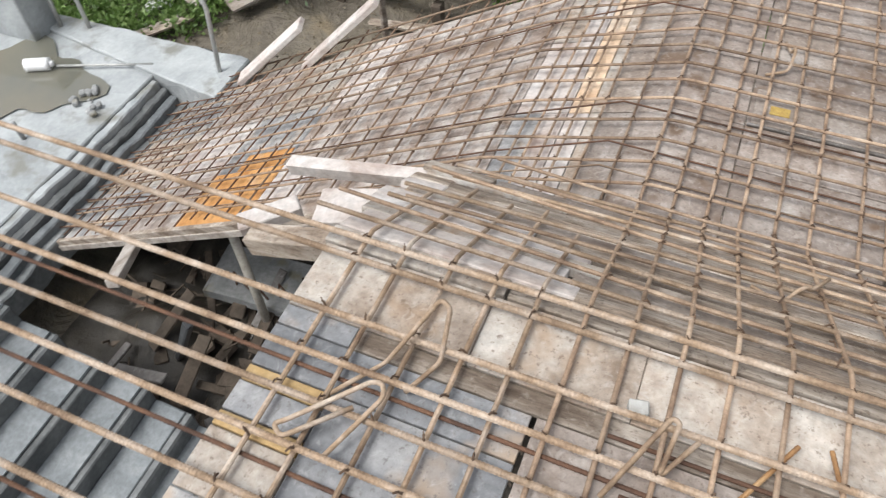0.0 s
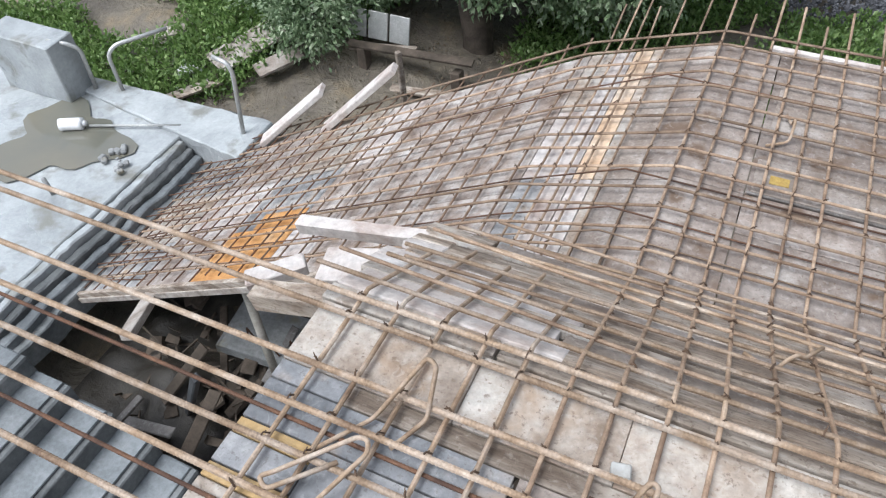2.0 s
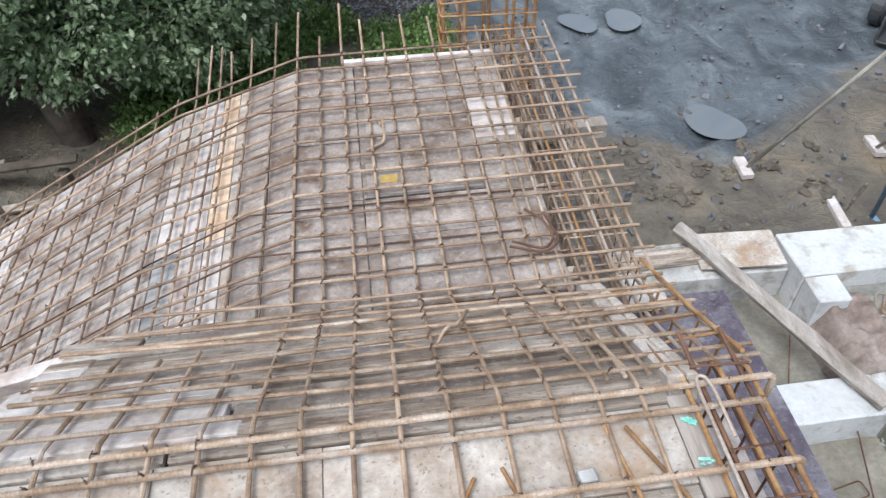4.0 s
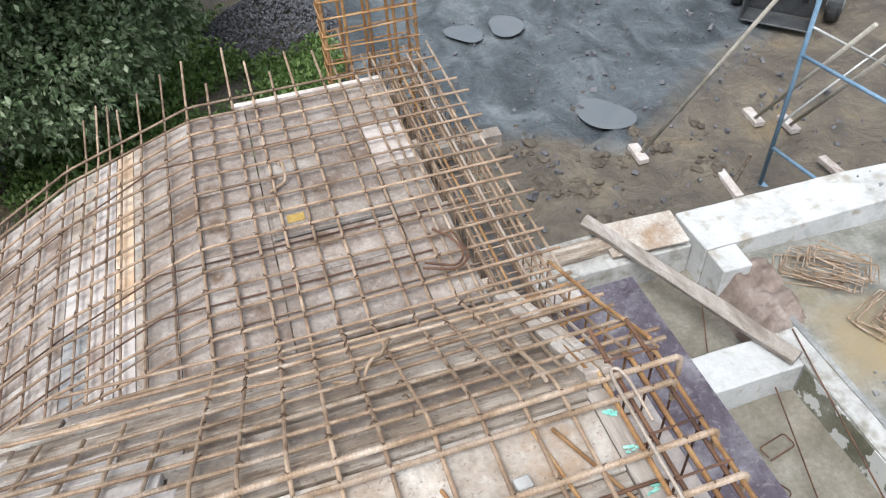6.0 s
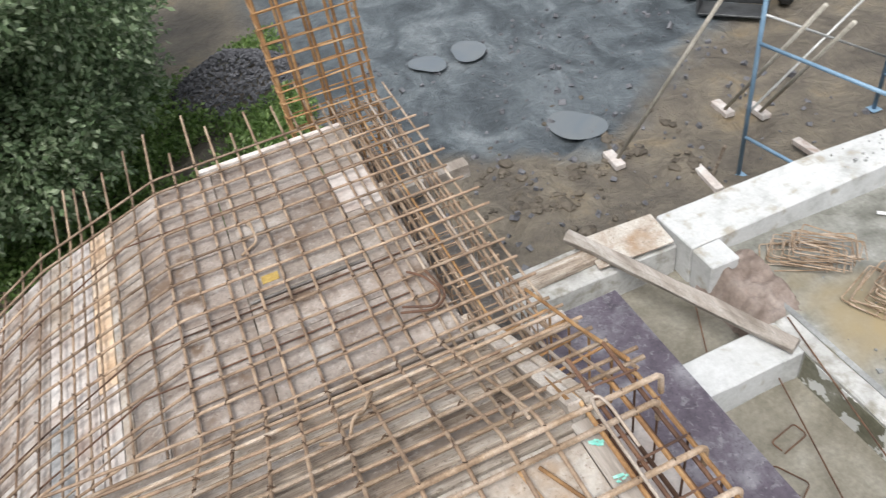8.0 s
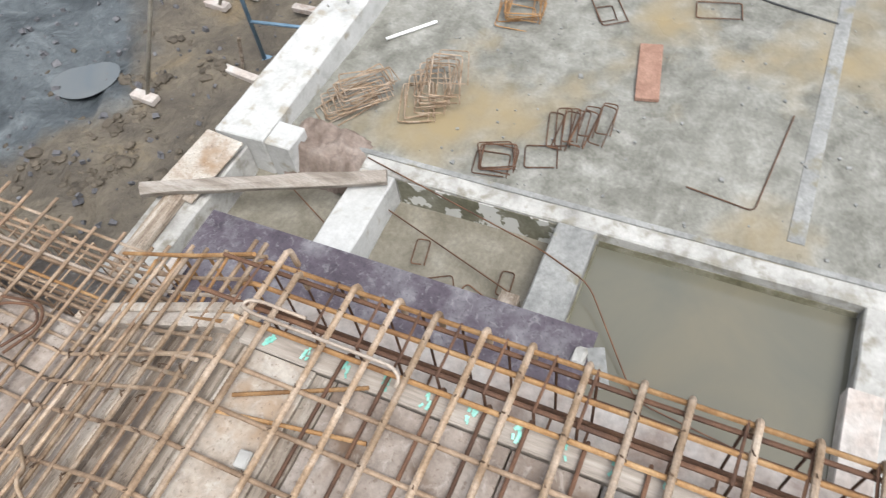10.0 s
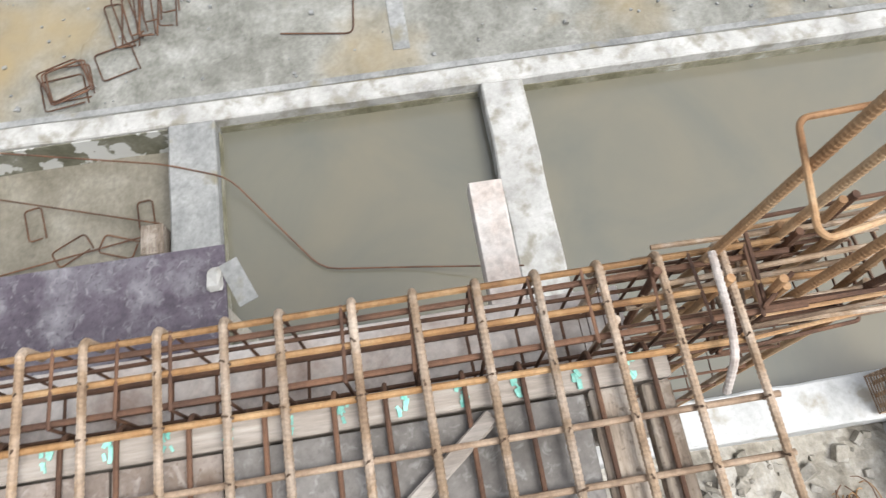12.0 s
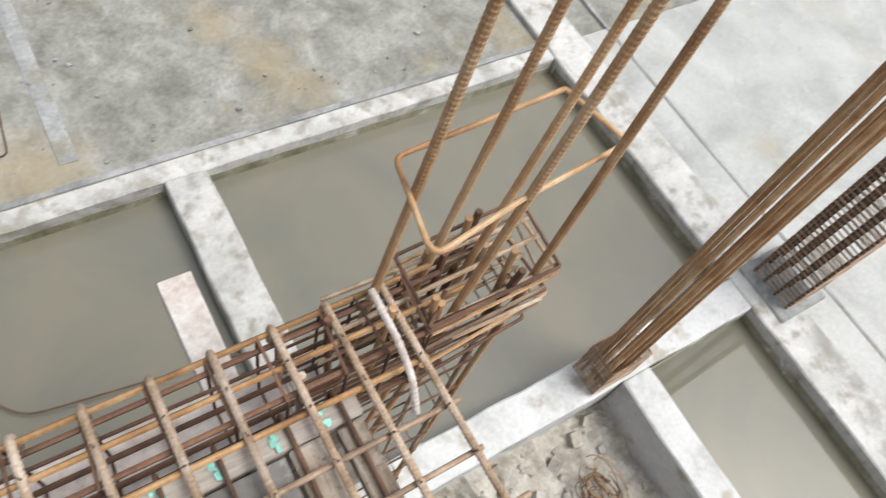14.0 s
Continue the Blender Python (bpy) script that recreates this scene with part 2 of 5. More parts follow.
GREY_CONC = material("grey_concrete", [(0.3, (0.20, 0.205, 0.205)), (0.55, (0.34, 0.345, 0.34)), (0.8, (0.50, 0.505, 0.50))], GREY,
                     (3.0, 30), 0.8, 0.6, 0, (1, 1, 1), 0.06, stain=((0.20, 0.185, 0.14), 4.0, 0.58, 0.68), depth=0.008)
BLUE_PAINT = material("worn_blue_paint", [(0.3, (0.17, 0.29, 0.42)), (0.7, (0.28, 0.42, 0.56))], GREY, (5, 60), 0.5, 0.2, 0.1, vary=0.08)
GALV = material("galvanised_pipe", [(0.3, (0.50, 0.50, 0.48)), (0.7, (0.70, 0.70, 0.68))], GREY, (5, 60), 0.45, 0.2, 0.5, vary=0.05)
BAMBOO = material("grey_bamboo_pole", [(0.3, (0.36, 0.33, 0.27)), (0.7, (0.60, 0.56, 0.49))], GREY, (5, 40), 0.7, 0.3, 0, vary=0.15)
BRICK = material("red_brick", [(0.3, (0.24, 0.135, 0.10)), (0.7, (0.38, 0.235, 0.18))], GREY, (8, 60), 0.9, 0.5)
CYAN = material("cyan_spray_paint", [(0.3, (0.18, 0.55, 0.47)), (0.7, (0.45, 0.80, 0.70))], GREY, (30, 90), 0.8, 0.1)
STONE = material("gravel_stone", [(0.3, (0.09, 0.09, 0.10)), (0.7, (0.24, 0.24, 0.26))], GREY, (8, 60), 0.85, 0.5, vary=0.3)
CLOD = material("mud_clod", [(0.3, (0.075, 0.062, 0.048)), (0.7, (0.17, 0.142, 0.108))], GREY, (5, 40), 0.7, 0.8)
# near-black mud colour that carries the shade under the stair
SHADED_MUD = material("shaded_pit_mud", [(0.3, (0.022, 0.019, 0.015)), (0.55, (0.05, 0.043, 0.034)), (0.8, (0.10, 0.088, 0.07))], GREY, (4, 40), 0.45, 0.8, depth=0.012)
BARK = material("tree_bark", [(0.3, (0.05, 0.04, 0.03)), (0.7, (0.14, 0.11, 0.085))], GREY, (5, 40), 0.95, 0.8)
PLASTIC = material("white_plastic", [(0.3, (0.72, 0.72, 0.72)), (0.7, (0.84, 0.84, 0.84))], [(0.3, (0.9, 0.9, 0.9)), (0.7, (1, 1, 1))], (5, 40), 0.5, 0.1)
RED_OXIDE = material("red_oxide_prop", [(0.3, (0.16, 0.05, 0.035)), (0.7, (0.28, 0.09, 0.06))], GREY, (5, 50), 0.7, 0.3, 0.1)
DARK_STEEL = material("dark_machine_steel", [(0.3, (0.05, 0.052, 0.055)), (0.7, (0.13, 0.135, 0.14))], GREY, (4, 50), 0.5, 0.3, 0.3)


def leaf_material(name, stops):
    m = bpy.data.materials.new(name)
    m.use_nodes = True
    nt = m.node_tree
    b = nt.nodes["Principled BSDF"]
    g = nt.nodes.new("ShaderNodeNewGeometry")
    col = ramp_of(nt, g.outputs["Random Per Island"], stops)
    nt.links.new(col, b.inputs["Base Color"])
    b.inputs["Roughness"].default_value = 0.42
    tr = nt.nodes.new("ShaderNodeBsdfTranslucent")
    nt.links.new(col, tr.inputs["Color"])
    mx = nt.nodes.new("ShaderNodeMixShader")
    mx.inputs[0].default_value = 0.4
    nt.links.new(b.outputs[0], mx.inputs[1])
    nt.links.new(tr.outputs[0], mx.inputs[2])
    nt.links.new(mx.outputs[0], nt.nodes["Material Output"].inputs["Surface"])
    return m


LEAF = leaf_material("tree_leaf", [(0.0, (0.08, 0.13, 0.06)), (0.5, (0.18, 0.255, 0.13)), (0.85, (0.31, 0.385, 0.235)), (1.0, (0.44, 0.50, 0.35))])
WEED = leaf_material("weed_leaf", [(0.0, (0.07, 0.13, 0.03)), (0.5, (0.15, 0.245, 0.065)), (1.0, (0.28, 0.38, 0.14))])


def water_material(name, colour, ior=1.33):
    m = bpy.data.materials.new(name)
    m.use_nodes = True
    nt = m.node_tree
    b = nt.nodes["Principled BSDF"]
    co = nt.nodes.new("ShaderNodeNewGeometry").outputs["Position"]
    # bluish-to-brown drift paints in uneven sky reflection and the murky bed
    big = noise_of(nt, co, 1.1, 5, 0.55, (1, 1, 1), 0.6)
    nt.links.new(ramp_of(nt, big, [(0.3, (colour[0] * 0.84, colour[1] * 0.89, colour[2] * 0.95)), (0.5, colour), (0.68, (colour[0] * 1.14, colour[1] * 1.09, colour[2] * 1.03))]), b.inputs["Base Color"])
    b.inputs["Roughness"].default_value, b.inputs["IOR"].default_value = 0.03, ior
    bp = nt.nodes.new("ShaderNodeBump")
    bp.inputs["Strength"].default_value, bp.inputs["Distance"].default_value = 0.05, 0.004
    nt.links.new(noise_of(nt, co, 5, 2, 0.5), bp.inputs["Height"])
    nt.links.new(bp.outputs[0], b.inputs["Normal"])
    return m


MUDDY_WATER = water_material("muddy_water", (0.142, 0.135, 0.105), 1.72)
PUDDLE = water_material("puddle_water", (0.125, 0.14, 0.15), 1.8)


def ground_material():
    m = bpy.data.materials.new("site_ground")
    m.use_nodes = True
    nt = m.node_tree
    b = nt.nodes["Principled BSDF"]
    co = nt.nodes.new("ShaderNodeNewGeometry").outputs["Position"]
    fine = noise_of(nt, co, 12, 8, 0.7)
    mud = ramp_of(nt, noise_of(nt, co, 1.3, 6, 0.65, (1, 1, 1), 0.5),
                  [(0.25, (0.062, 0.052, 0.042)), (0.42, (0.125, 0.106, 0.083)), (0.58, (0.185, 0.157, 0.118)), (0.78, (0.28, 0.21, 0.12))])
    slate = ramp_of(nt, noise_of(nt, co, 1.6, 7, 0.65, (1, 0.6, 1), 0.8),
                    [(0.26, (0.030, 0.037, 0.043)), (0.42, (0.066, 0.079, 0.090)), (0.55, (0.118, 0.138, 0.152)), (0.70, (0.21, 0.235, 0.25))])
    sep = nt.nodes.new("ShaderNodeSeparateXYZ")
    nt.links.new(co, sep.inputs[0])
    wob = nt.nodes.new("ShaderNodeMath")
    wob.operation = "MULTIPLY_ADD"
    wob.inputs[1].default_value = 1.6
    nt.links.new(noise_of(nt, co, 1.1, 4, 0.6), wob.inputs[0])
    slant = nt.nodes.new("ShaderNodeMath")
    slant.operation = "MULTIPLY_ADD"
    slant.inputs[1].default_value = -0.60
    off = nt.nodes.new("ShaderNodeMath")
    off.operation = "SUBTRACT"
    off.inputs[1].default_value = 4.6
    nt.links.new(sep.outputs[0], off.inputs[0])
    side = nt.nodes.new("ShaderNodeMath")
    side.operation = "ABSOLUTE"
    nt.links.new(off.outputs[0], side.inputs[0])
    nt.links.new(side.outputs[0], slant.inputs[0])
    nt.links.new(sep.outputs[1], slant.inputs[2])
    nt.links.new(slant.outputs[0], wob.inputs[2])
    f = nt.nodes.new("ShaderNodeMapRange")
    f.inputs[1].default_value, f.inputs[2].default_value = 4.05, 4.65
    nt.links.new(wob.outputs[0], f.inputs[0])
    fx = nt.nodes.new("ShaderNodeMapRange")
    fx.inputs[1].default_value, fx.inputs[2].default_value = 1.2, 2.0
    nt.links.new(sep.outputs[0], fx.inputs[0])
    fx2 = nt.nodes.new("ShaderNodeMapRange")
    fx2.inputs[1].default_value, fx2.inputs[2].default_value = 12.2, 10.2
    nt.links.new(sep.outputs[0], fx2.inputs[0])
    k = nt.nodes.new("ShaderNodeMath")
    k.operation = "MULTIPLY"
    nt.links.new(f.outputs[0], k.inputs[0])
    nt.links.new(fx.outputs[0], k.inputs[1])
    k2 = nt.nodes.new("ShaderNodeMath")
    k2.operation = "MULTIPLY"
    nt.links.new(k.outputs[0], k2.inputs[0])
    nt.links.new(fx2.outputs[0], k2.inputs[1])
    col = mixed(nt, k2.outputs[0], mud, slate)
    col = mixed(nt, 1.0, col, ramp_of(nt, fine, GREY), "MULTIPLY")
    nt.links.new(col, b.inputs["Base Color"])
    b.inputs["Roughness"].default_value = 0.6
    bp = nt.nodes.new("ShaderNodeBump")
    bp.inputs["Strength"].default_value, bp.inputs["Distance"].default_value = 0.7, 0.03
    nt.links.new(fine, bp.inputs["Height"])
    lumps = nt.nodes.new("ShaderNodeBump")
    lumps.inputs["Strength"].default_value, lumps.inputs["Distance"].default_value = 0.8, 0.14
    nt.links.new(noise_of(nt, co, 2.6, 5, 0.62, (1, 1, 1), 0.6), lumps.inputs["Height"])
    nt.links.new(lumps.outputs[0], bp.inputs["Normal"])
    nt.links.new(bp.outputs[0], b.inputs["Normal"])
    return m


GROUND = ground_material()


# ---- mesh helpers ----
rng = random.Random(7)


def finish(name, bm, mat, smooth=False):
    me = bpy.data.meshes.new(name)
    bm.normal_update()
    bm.to_mesh(me)
    bm.free()
    me.materials.append(mat)
    if smooth:
        me.polygons.foreach_set("use_smooth", [True] * len(me.polygons))
    return me


def part(name, bm, mat, parent=None, label="", smooth=False):
    ob = new(name, finish(name, bm, mat, smooth))
    if parent is not None:
        ob.parent = parent
    if label:
        tagged(ob, label)
    return ob


def thing(name, label, category, group="", kind="", at=None):
    ob = new(name)
    ob.empty_display_size = 0.1
    if at is not None:
        ob.matrix_world = at
    return tagged(ob, label, category, group, kind)


def box(size, m=Matrix.Identity(4), bevel=0.004, bm=None, rough=0.0):
    """A box with bevelled and slightly uneven edges."""
    own = bmesh.new()
    bmesh.ops.create_cube(own, size=1.0, matrix=Matrix.Diagonal((*size, 1)))
    if bevel:
        bmesh.ops.bevel(own, geom=own.edges[:], offset=min(bevel, min(size) * 0.4), segments=1, affect="EDGES")
    if rough:
        for v in own.verts:
            v.co += Vector([rng.uniform(-rough, rough) for _ in range(3)])
    own.transform(m)
    if bm is None:
        return own
    me = bpy.data.meshes.new("tmp")
    own.to_mesh(me)
    own.free()
    bm.from_mesh(me)
    bpy.data.meshes.remove(me)
    return bm


def span(x0, x1, y0, y1, z0, z1, bevel=0.004, bm=None, rough=0.0):
    return box((x1 - x0, y1 - y0, z1 - z0), Matrix.Translation(((x0 + x1) / 2, (y0 + y1) / 2, (z0 + z1) / 2)), bevel, bm, rough)


def rod(points, r, sides=7, bm=None, ribs=0.0, fillet=0.0):
    """A round bar along a line of points; ribs: the spacing of raised rings; fillet: the radius of its bends."""
    bm = bm or bmesh.new()
    pts = [Vector(p) for p in points]
    if fillet:
        out = [pts[0]]
        for a, b, c in zip(pts, pts[1:], pts[2:]):
            u, w = (a - b), (c - b)
            k = min(fillet, u.length * 0.45, w.length * 0.45)
            p, q = b + u.normalized() * k, b + w.normalized() * k
            for s in (0, 0.33, 0.67, 1):
                out.append(p * (1 - s) ** 2 + b * 2 * s * (1 - s) + q * s * s)
        pts = out + [pts[-1]]
    if ribs:
        out = [(pts[0], 1.0)]
        for a, b in zip(pts, pts[1:]):
            n = max(1, int((b - a).length / ribs))
            for i in range(n):
                for s, k in ((0.4, 1.0), (0.55, 1.10), (0.85, 1.10), (1.0, 1.0)):
                    out.append((a.lerp(b, (i + s) / n), k))
        ring_list = out
    else:
        ring_list = [(p, 1.0) for p in pts]
    prev, side = None, None
    total = len(ring_list)
    for i, (p, k) in enumerate(ring_list):
        d = (ring_list[min(i + 1, total - 1)][0] - ring_list[max(i - 1, 0)][0]).normalized()
        if side is None:
            side = d.orthogonal().normalized()
        side = (side - d * side.dot(d)).normalized()
        up = d.cross(side)
        ring = [bm.verts.new(p + (side * math.cos(a) + up * math.sin(a)) * r * k) for a in (2 * math.pi * j / sides for j in range(sides))]
        if prev:
            for j in range(sides):
                bm.faces.new((prev[j], prev[(j + 1) % sides], ring[(j + 1) % sides], ring[j]))
        else:
            bm.faces.new(ring[::-1])
        prev = ring
    bm.faces.new(prev)
    return bm


def knot(bm, p, r=0.013):
    """A twist of tie wire round a crossing."""
    a = rng.uniform(0, math.pi)
    d = Vector((math.cos(a), math.sin(a), 0)) * r * 1.5
    up = Vector((0, 0, r))
    rod([Vector(p) - d * 0.8 - up * 0.6, Vector(p) + up * 0.75, Vector(p) + d * 0.8 - up * 0.6], 0.0036, 4, bm)
    rod([Vector(p) + up * 0.6, Vector(p) + up * rng.uniform(0.9, 1.3) + d * rng.uniform(0.3, 0.8)], 0.002, 4, bm)


def grid_sheet(x0, x1, y0, y1, nx, ny, height):
    bm = bmesh.new()
    vs = [[bm.verts.new((x0 + (x1 - x0) * i / nx, y0 + (y1 - y0) * j / ny, height(x0 + (x1 - x0) * i / nx, y0 + (y1 - y0) * j / ny)))
           for j in range(ny + 1)] for i in range(nx + 1)]
    for i in range(nx):
        for j in range(ny):
            bm.faces.new((vs[i][j], vs[i + 1][j], vs[i + 1][j + 1], vs[i][j + 1]))
    return bm


# ---- levels and profiles ----
DECK_Z, DECK_TOP, LAND_TOP, TIE_Z, GROUND_Z = 0.50, 0.455, -0.045, -2.01, -2.92


def flight_z(x, off=0.0):
    """Height of the top bars from the landing down the lower flight."""
    if x > 0.02:
        return off
    if x > -0.75:
        return off - 0.33 * (0.02 - x)
    return off - 0.2541 - 0.542 * (-0.75 - x)


def rise_z(y, off=0.0):
    """Height of the bars from the landing up to the deck."""
    if y > -0.62:
        return off
    if y < -1.48:
        return off + DECK_Z
    return off + DECK_Z * (-0.62 - y) / 0.86


# ---- ground, slabs, tie beams, water ----
def ground_height(x, y):
    near = max(0.0, 1 - (abs(x - 2) + abs(y - 2)) / 30)
    h = GROUND_Z + near * 0.13 * noise.fractal(Vector((x * 0.9, y * 0.9, 0)), 0.8, 2.0, 5)
    if x > 2 and 1.9 < y < 4.5:
        h += 0.09 * max(0.0, noise.fractal(Vector((x * 2.5, y * 2.5, 3)), 0.8, 2.0, 4))
    bank = min(1.0, max(0.0, (-x - 1.5) / 3)) * min(1.0, max(0.0, (y - 1.9) / 2.0))
    return h + 0.35 * bank - (0.25 if (-1 < x < 4.3 and -8 < y < 1) else 0)


def warp(u):
    return math.copysign(abs(u) ** 3.2 * 240 + abs(u) * 14, u)


bm = bmesh.new()
N = 190
gv = [[None] * (N + 1) for _ in range(N + 1)]
for i in range(N + 1):
    for j in range(N + 1):
        x, y = 2 + warp(2 * i / N - 1), 3 + warp(2 * j / N - 1)
        gv[i][j] = bm.verts.new((x, y, ground_height(x, y)))
for i in range(N):
    for j in range(N):
        bm.faces.new((gv[i][j], gv[i + 1][j], gv[i + 1][j + 1], gv[i][j + 1]))
tagged(part("ground", bm, GROUND, smooth=True), "wet muddy building-site ground with dark slurry", "ground", kind="structure")


def uneven(size, centre, mat, name, label, category="beam", cut=0.12, amp=0.008):
    """A cast concrete member with a hand-finished, slightly wavy top and chipped arrises."""
    b = bmesh.new()
    bmesh.ops.create_cube(b, size=1.0, matrix=Matrix.Diagonal((*size, 1)))
    bmesh.ops.bevel(b, geom=b.edges[:], offset=0.012, segments=1, affect="EDGES")
    longest = max(range(3), key=lambda n: size[n])
    n = min(60, int(size[longest] / cut))
    for k in range(1, n):
        co, no = [0, 0, 0], [0, 0, 0]
        co[longest], no[longest] = -size[longest] / 2 + size[longest] * k / n, 1
        bmesh.ops.bisect_plane(b, geom=b.verts[:] + b.edges[:] + b.faces[:], plane_co=co, plane_no=no)
    for v in b.verts:
        p = v.co + Vector(centre)
        v.co += Vector([noise.noise(p * 3.1 + Vector((k * 9.0, 0, 0))) * amp + noise.noise(p * 17 + Vector((0, k * 5.0, 0))) * amp * 0.6 for k in range(3)])
    ob = part(name, b, mat)
    ob.location = centre
    return tagged(ob, label, category, kind="structure")


def beam(x0, x1, y0, y1, label, z1=TIE_Z, deep=0.5, mat=None):
    return uneven((x1 - x0, y1 - y0, deep), ((x0 + x1) / 2, (y0 + y1) / 2, z1 - deep / 2), mat or WHITE_CONC, "tie_beam", label)


beam(3.80, 3.955, -7.13, -0.02, "long pale concrete tie beam with worn edges above water")
beam(1.50, 3.80, -0.35, -0.02, "short pale concrete cross beam between tie beams", mat=WHITEWASH)
beam(1.50, 3.80, -2.03, -1.72, "short grey concrete cross beam stained dark at its end", TIE_Z + 0.003, mat=GREY_CONC)
beam(1.50, 3.80, -4.11, -3.82, "short concrete cross beam over muddy water", TIE_Z + 0.003)
beam(-3.5, 6.0, -7.52, -7.13, "concrete tie beam along the edge of the floor slab", TIE_Z + 0.004)
beam(1.24, 1.50, -7.13, 1.0, "whitewashed concrete tie beam carrying column bars", TIE_Z + 0.006, mat=WHITEWASH)
beam(-3.0, 1.24, -6.12, -5.88, "whitewashed concrete cross beam beside heaped rubble", TIE_Z + 0.002, mat=WHITEWASH)
broad = beam(3.70, 9.2, 0.78, 1.30, "broad whitewashed concrete beam along the mud", -1.80, 0.9, WHITEWASH)
for v in broad.data.vertices:  # its outer side runs askew
    near_end = max(0.0, min(1.0, (-1.25 - v.co.x) / 1.4))
    v.co.y += 0.05 - 0.075 * (v.co.x + 2.75) if v.co.y > 0 else 0.07 * near_end
    v.co.z -= 0.10 * near_end if v.co.z > 0 else 0.0
beam(3.703, 3.97, 0.58, 0.846, "whitewashed concrete stub at the beams' corner", -1.905, 0.7, WHITEWASH)
beam(1.4, 3.695, 1.02, 1.44, "rough concrete beam end shuttered with boards", TIE_Z + 0.02, 0.7)

floor_main = uneven((16, 15.2, 0.3), (11.97, -6.65, TIE_Z - 0.05 - 0.15), SLAB_CONC, "floor_slab", "wet stained concrete ground floor slab with puddles", "floor", 0.6, 0.004)
uneven((10.0, 8.0, 0.3), (-1.03, -11.52, TIE_Z - 0.03 - 0.15), SLAB_PALE, "floor_slab", "smooth pale concrete floor slab beside a tie beam", "floor", 0.6, 0.004)
for x0, x1, y0, y1 in ((1.46, 3.84, -7.2, -1.9), (-3.4, 1.28, -7.2, -6.08)):
    bm = grid_sheet(x0, x1, y0, y1, 2, 2, lambda x, y: TIE_Z - 0.162)
    tagged(part("water", bm, MUDDY_WATER), "still muddy water filling a foundation cell", "water", kind="structure")
bm = grid_sheet(1.4, 3.8, -1.9, 1.1, 24, 30, lambda x, y: TIE_Z - 0.30 + 0.03 * noise.noise(Vector((x * 2, y * 2, 0))) + 0.012 * noise.noise(Vector((x * 11, y * 11, 0))))
tagged(part("mud_floor", bm, SILT, smooth=True), "mud and cement silt on the bottom of a foundation cell", "mud", kind="structure")
# smeared screed joints on the slab
for k, (x0, x1, y0, y1) in enumerate(((3.99, 4.04, -7.1, 0.9), (4.2, 9.5, -3.40, -3.28), (-3.5, 5.2, -7.86, -7.83))):
    tagged(part("screed_joint", span(x0, x1, y0, y1, TIE_Z - 0.06, TIE_Z - (0.044 if k < 2 else 0.024), 0.002), GREY_CONC),
           "raised cement line along the concrete slab", "joint", kind="structure")

for x0, x1, y0, y1 in ((3.792, 3.797, -7.12, -4.12), (3.792, 3.797, -3.81, -2.04), (1.51, 3.76, -7.128, -7.123), (-2.9, 1.23, -7.128, -7.123), (1.502, 1.507, -7.12, -4.12), (1.51, 3.76, -2.037, -2.032), (1.232, 1.237, -7.12, -6.13), (1.502, 1.507, -3.81, -2.04)):
    tagged(part("waterline_stain", span(x0, x1, y0, y1, TIE_Z - 0.36, TIE_Z - 0.085 + rng.uniform(-0.01, 0.01), 0.001), ALGAE), "olive waterline stain along a tie beam", "stain", kind="structure")
tagged(part("beam_side_plaster", span(3.790, 3.797, -1.71, -0.36, TIE_Z - 0.38, TIE_Z - 0.03, 0.001), FLAKED), "olive-grey beam side with flaking whitewash", "plaster", kind="structure")
# rubble ledge under the deck's end
bm = bmesh.new()
def rubble_height(x, y):
    h = TIE_Z - 0.42 + 0.22 * max(0.0, 1 - abs(y + 4.7) / 0.7) + 0.05 * noise.fractal(Vector((x * 4, y * 4, 3)), 0.7, 2.0, 5)
    return h - 0.35 if 0.72 < x < 1.02 and -4.62 < y < -4.34 else h


rubble_bed = grid_sheet(-1.6, 1.26, -5.9, -3.5, 90, 80, rubble_height)
tagged(part("rubble_bed", rubble_bed, RUBBLE), "bed of pale broken concrete and sand beside the beam", "rubble", kind="structure")
for _ in range(260):
    s = abs(rng.gauss(0, 0.035)) + 0.015
    x, y = rng.uniform(-0.6, 1.2), rng.uniform(-5.8, -3.8)
    box((s, s * rng.uniform(0.6, 1.3), s * 0.7), Matrix.Translation((x, y, rubble_height(x, y) + s * 0.15)) @ Euler([rng.uniform(0, 6) for _ in range(3)]).to_matrix().to_4x4(), 0.004, bm, 0.004)
tagged(part("rubble", bm, RUBBLE), "broken concrete rubble heaped beside the tie beam", "rubble", kind="stuff")

# ---- lower slab at the foot of the flight ----
uneven((5.0, 4.7, 0.35), (-7.17, -0.87, -2.0 - 0.175), LOWER_CONC, "lower_slab", "pale wet concrete slab at the foot of the stair", "floor", 0.5, 0.006)
# the dark strips put the steps' shaded faces into the colour
for k, (dx, dz, mt) in enumerate(((0.0, -0.02, LOWER_CONC), (0.085, -0.09, SHADED_CONC), (0.17, -0.15, TREAD), (0.245, -0.23, SHADED_CONC))):
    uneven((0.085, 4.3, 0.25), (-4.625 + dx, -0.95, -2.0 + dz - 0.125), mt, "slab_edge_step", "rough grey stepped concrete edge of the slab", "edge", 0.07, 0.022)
kerb = uneven((2.5, 0.30, 0.45), (-5.15, 1.52, -1.96 - 0.225), LOWER_CONC, "parapet_kerb", "pale concrete kerb widening towards the stair foot", "kerb", 0.1, 0.022)
for v in kerb.data.vertices:
    k = (v.co.x + 1.25) / 2.5
    v.co.y += (0.06 * k if v.co.y > 0 else 0.10 - 0.34 * k)
